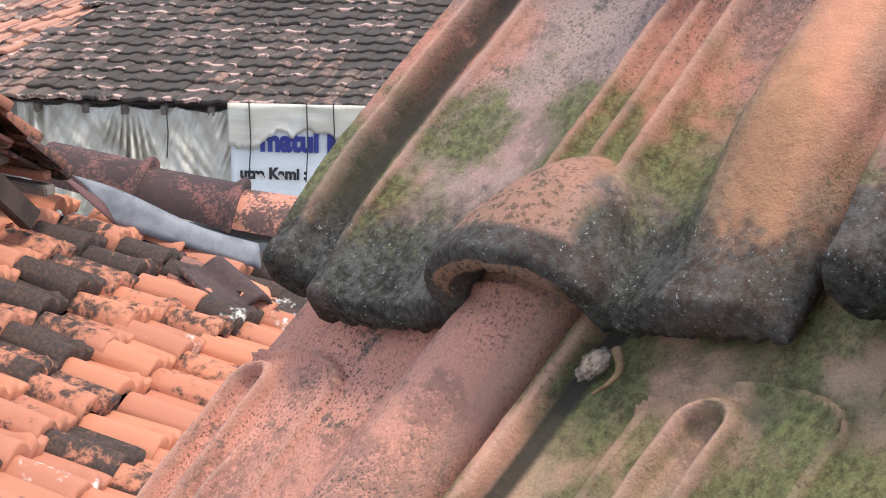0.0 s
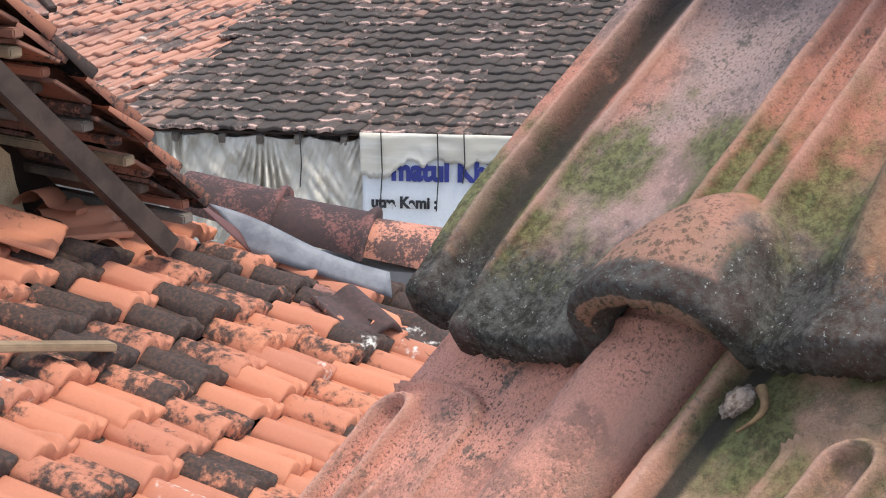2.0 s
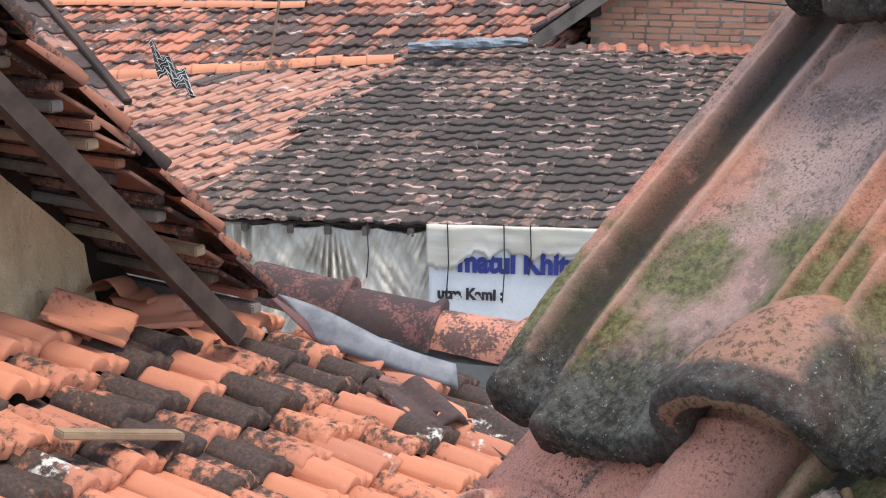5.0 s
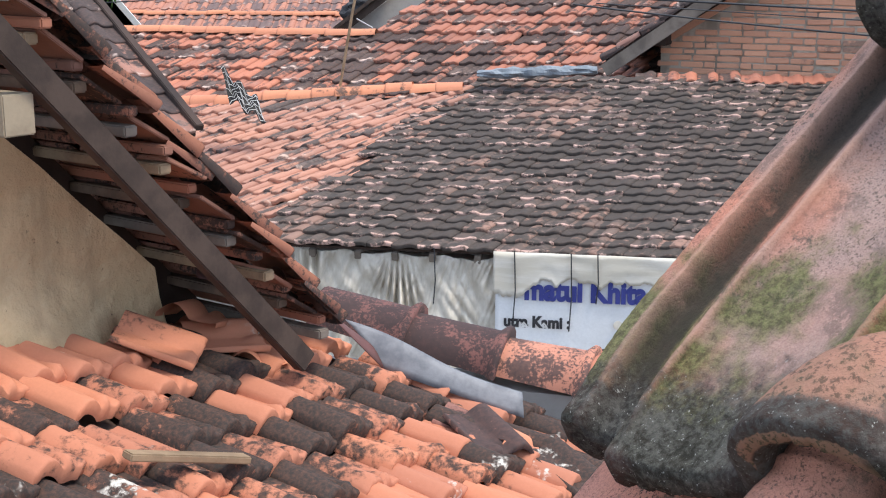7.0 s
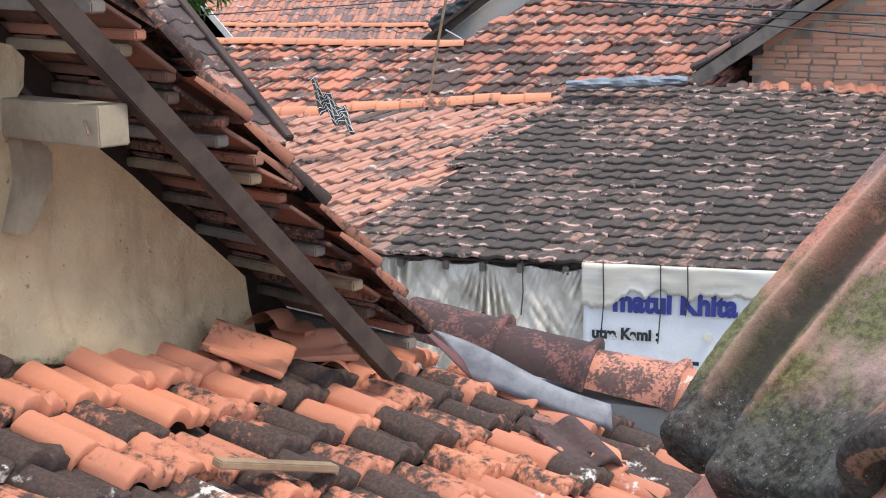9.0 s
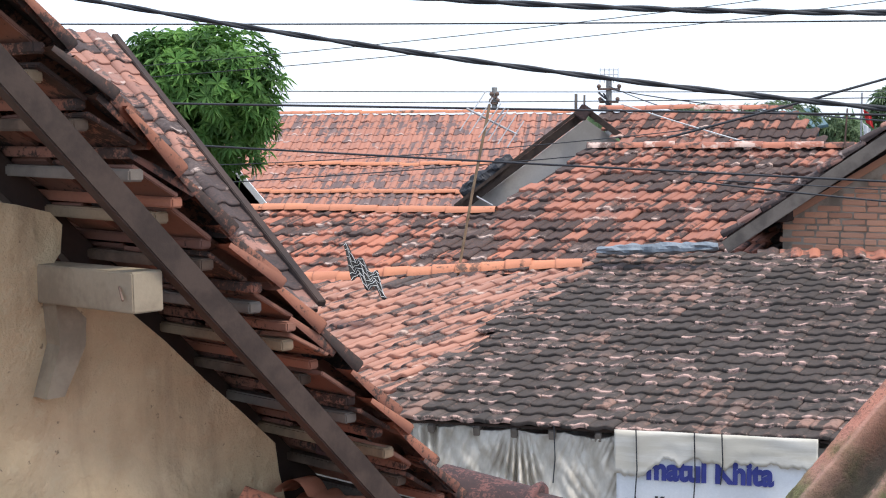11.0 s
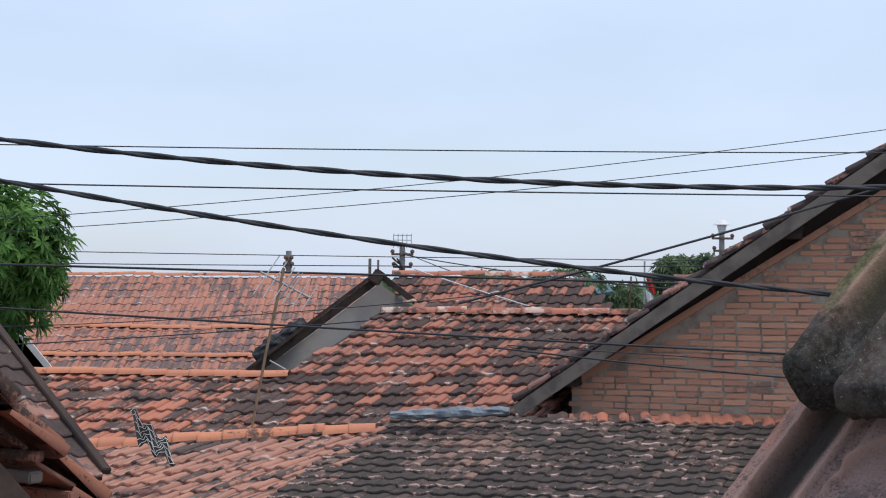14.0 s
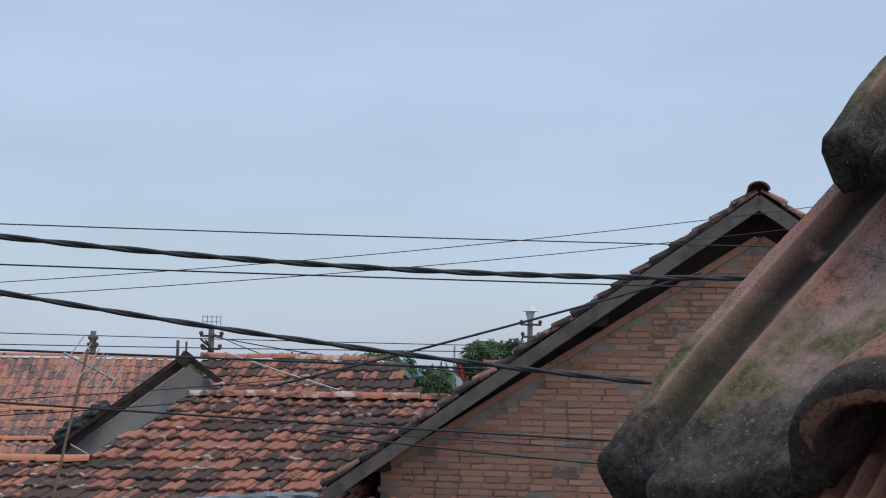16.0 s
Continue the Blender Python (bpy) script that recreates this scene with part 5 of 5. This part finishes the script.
bmesh.ops.create_cone(bm, cap_ends=True, segments=14, radius1=0.10, radius2=0.16, depth=0.28, matrix=pose(12.1, 45, 7.3))
bmesh.ops.create_cone(bm, cap_ends=True, segments=14, radius1=0.30, radius2=0.08, depth=0.16, matrix=pose(12.1, 45, 7.52))
part("lamp_head", bm, WHITE, lamp_pole, "white lamp head")
flag = thing("flag", "red and white flag hanging from a thin pole", "flag")
wire([(9.58, 45, 0), (9.58, 45, 6.25)], 0.03, STEEL, "flagpole", "", "", flag)
sheet("red_half", lambda a, b: Vector((9.6 + 0.25 * a + 0.1 * b, 44.9 + 0.05 * math.sin(a * 9), 5.75 - 0.42 * b - 0.2 * a)), 8, 8, RED, flag)
sheet("white_half", lambda a, b: Vector((9.6 + 0.25 * a * (1 - 0.3 * b) + 0.05 * b, 44.9 + 0.05 * math.sin(a * 9), 5.33 - 0.45 * b - 0.2 * a)), 8, 8, WHITE, flag)

# house edge under the tree, blue roof far off
edge_house = thing("side_house", "dark gable with a pale verge board under the tree", "house")
bm = bmesh.new()
bar(bm, (-5.35, 21.9, 5.20), (-4.40, 21.9, 4.06), 0.05, 0.09, 0.003)
part("verge_board", bm, WHITE, edge_house)
bm = bmesh.new()
for q in ((-7.5, 22.0, 0.0), (-4.45, 22.0, 0.0), (-4.45, 22.0, 4.05), (-5.35, 22.0, 5.15), (-7.5, 22.0, 5.15)):
    bm.verts.new(q)
bm.verts.ensure_lookup_table()
face = bm.faces.new(bm.verts)
bmesh.ops.solidify(bm, geom=[face], thickness=0.15)
part("wall", bm, TARP_BLACK, edge_house, "dark weathered wall")
bm = bmesh.new()
box(bm, (4.5, 3.0, 0.12), pose(8.9, 60, 5.15, 14, -9, 0), 0.02)
box(bm, (4.0, 2.6, 5.0), pose(8.9, 60.4, 2.45), 0.02)
tagged(part("blue_house", bm, BLUE_ROOF), "distant house with a blue-green metal roof", "house")
END = Slope((6.2, 29.2, 5.12), 97, 30)
end_roof = thing("far_roof", "distant hazy orange clay tile roof", "roof", "distant roofs")
tile_roof(end_roof, END, 0.2, 0.24, 0.7, 3.0, -0.5, 0.95, lambda u, v: True, CLAY_FAR, None, 0.03, 0, 1.2, 51, 7, 1)
deck(end_roof, END, [(0.7, -0.5), (3.0, -0.5), (3.0, 0.95), (0.7, 0.95)], WOOD_DARK)
ridge_caps(end_roof, END.at(0.7, 0.97, 0.04), END.at(3.0, 0.97, 0.04), 7, 0.12, CAP_OLD, seed=16)

# ---- cables ----
def twisted(fn, x0, x1, radius, label):
    ob = thing("service_cable", label, "cable")
    n = int((x1 - x0) * 26)
    for s in (0, math.pi):
        pts = []
        for i in range(n + 1):
            x = x0 + (x1 - x0) * i / n
            t = x * math.pi / 0.36 + s
            y, z = fn(x)
            pts.append((x, y + radius * 0.62 * math.cos(t), z + radius * 0.62 * math.sin(t)))
        wire(pts, radius * 1.02, CABLE, "strand", "", "", ob)
    return ob


twisted(lambda x: (9.0, 6.229 - 0.056 * x + 0.0115 * x * x), -9, 4.6, 0.0125, "thick twisted black service cable strung across the street")
twisted(lambda x: (9.0, 5.814 - 0.135 * x + 0.0083 * x * x), -9, 4.4, 0.0115, "thick twisted black service cable strung across the street")


def span(p, q, sag, radius, n=30):
    p, q = Vector(p), Vector(q)
    return [p.lerp(q, i / n) - Vector((0, 0, sag * 4 * (i / n) * (1 - i / n))) for i in range(n + 1)]


THIN = "thin dark overhead wire"
for p, q, sag, r in (((-10, 9.2, 6.50), (8, 9.2, 6.50), 0.11, 0.0040), ((-10, 9.2, 6.27), (8, 9.2, 6.16), 0.08, 0.0050), ((-6, 12, 5.83), (9, 12, 7.62), 0.26, 0.0035), ((-6, 12, 5.74), (9, 12, 7.40), 0.24, 0.0035), ((-14, 30, 5.92), (14, 30, 6.0), 0.10, 0.010), ((-8, 16, 5.78), (6.5, 16, 5.48), 0.0, 0.013), ((-8, 14.5, 5.52), (5.2, 12.2, 4.86), 0.03, 0.010), ((-8, 18, 4.55), (2.5, 18, 5.25), 0.10, 0.007), ((-8, 18, 4.90), (2.0, 18, 5.40), 0.16, 0.006), ((1.78, 45, 6.4), (9.0, 20, 5.2), 0.2, 0.016), ((1.78, 45, 6.5), (6.0, 24, 4.9), 0.3, 0.014), ((-20, 45, 6.55), (20, 45, 6.3), 0.1, 0.014), ((0.9, 11.5, 5.36), (4.6, 11.5, 6.40), 0.02, 0.010), ((1.2, 12.4, 4.97), (4.6, 12.2, 4.66), 0.02, 0.008), ((1.4, 12.4, 4.98), (4.6, 12.2, 4.80), 0.0, 0.005)):
    wire(span(p, q, sag, r), r, CABLE, "overhead_wire", THIN)
wire(span((1.0, 21, 5.72), (3.3, 20, 5.0), 0.02, 0.01), 0.009, WHITE, "overhead_wire", "thin pale overhead wire")


# ---- trees ----
def tree(name, centre, radii, clumps, leaf, material, label, seed, ground_z=0.0, lobes=5):
    rng = random.Random(seed)
    ob = thing(name, label, "tree")
    cx, cy, cz = centre
    bm = bmesh.new()
    def limb(a, b, r0, r1):
        m = (Vector(b) - Vector(a)).to_track_quat("Z", "Y").to_matrix().to_4x4()
        m.translation = (Vector(a) + Vector(b)) / 2
        bmesh.ops.create_cone(bm, cap_ends=False, segments=9, radius1=r0, radius2=r1, depth=(Vector(b) - Vector(a)).length, matrix=m)
    fork = (cx, cy, cz - radii[2] * 0.75)
    limb((cx + 0.1, cy, ground_z), fork, radii[0] * 0.11, radii[0] * 0.075)
    centres = []
    for i in range(lobes):
        t = 2 * math.pi * i / lobes + rng.uniform(-0.4, 0.4)
        k = rng.uniform(0.35, 0.6)
        p = Vector((cx + radii[0] * k * math.cos(t), cy + radii[1] * k * math.sin(t), cz + radii[2] * rng.uniform(-0.35, 0.45)))
        centres.append((p, rng.uniform(0.42, 0.62)))
        limb(fork, p, radii[0] * 0.05, radii[0] * 0.015)
    part("trunk", bm, BARK, ob)
    verts, faces = [], []
    for c in range(clumps):
        p0, size = centres[rng.randrange(lobes)]
        d = Vector((rng.gauss(0, 1), rng.gauss(0, 1), rng.gauss(0, 1))).normalized()
        d *= rng.uniform(0.55, 1.0) ** 0.6 * (1 + 0.25 * noise.noise(d * 2.3 + p0))
        tip = p0 + Vector((d.x * radii[0] * size, d.y * radii[1] * size, d.z * radii[2] * size))
        axis = (d + Vector((0, 0, 0.55))).normalized()
        side = axis.orthogonal().normalized()
        other = axis.cross(side)
        n = rng.randint(7, 10)
        for i in range(n):
            t = 2 * math.pi * i / n + rng.uniform(-0.3, 0.3)
            out = (side * math.cos(t) + other * math.sin(t)) * rng.uniform(0.7, 1.0) + axis * rng.uniform(-0.1, 0.6) - Vector((0, 0, 0.25))
            out = out.normalized() * leaf * rng.uniform(0.75, 1.2)
            wide = out.cross(axis).normalized() * leaf * 0.13
            o = len(verts)
            mid = tip + out * 0.5 + axis * leaf * 0.06
            verts += [tip, mid + wide, tip + out - Vector((0, 0, leaf * 0.12)), mid - wide]
            faces += [(o, o + 1, o + 2), (o, o + 2, o + 3)]
    me = mesh_of("crown", verts, faces, material)
    crown = new("crown", me)
    crown.parent = ob
    return ob


tree("mango_tree", (-5.22, 20, 5.75), (1.35, 1.2, 1.25), 1500, 0.21, LEAF, "dense green mango tree with drooping leaf whorls", 3, 0, 8)
tree("mango_tree", (-6.7, 20.5, 5.7), (0.8, 0.8, 1.0), 500, 0.21, LEAF, "dense green mango tree at the street's edge", 4, 0, 5)
tree("far_tree", (5.9, 46, 5.2), (2.3, 1.5, 0.9), 700, 0.26, LEAF_FAR, "distant broad green tree above the roofs", 5)
tree("far_tree", (12.2, 50, 5.75), (1.5, 1.3, 1.1), 320, 0.34, LEAF_FAR, "distant sparse green tree above the roofs", 6, 0, 6)
tree("far_tree", (11.5, 62, 4.7), (2.2, 1.5, 1.4), 400, 0.34, LEAF_FAR, "distant low green tree above the roofs", 7)
tree("far_tree", (14.2, 54, 5.2), (1.5, 1.5, 0.9), 300, 0.34, LEAF_FAR, "distant low green tree above the roofs", 8)
rng = random.Random(12)
verts, faces = [], []
for i in range(9000):
    x, y = rng.uniform(-75, 95), rng.uniform(110, 135)
    top = 4.6 + 1.2 * noise.noise(Vector((x * 0.12, 0, 0))) + 0.5 * noise.noise(Vector((x * 0.5, 3, 0)))
    p = Vector((x, y, rng.uniform(0, 1) ** 0.6 * top))
    a, b = Vector((rng.gauss(0, 1), rng.gauss(0, 0.5), rng.gauss(0, 1))) * 0.5, Vector((rng.gauss(0, 1), rng.gauss(0, 0.5), rng.gauss(0, 1))) * 0.5
    o = len(verts)
    verts += [p - a, p + b, p + a, p - b]
    faces.append((o, o + 1, o + 2, o + 3))
tagged(new("far_woods", mesh_of("far_woods", verts, faces, LEAF_FAR)), "far line of green trees at the horizon", "trees", kind="stuff")
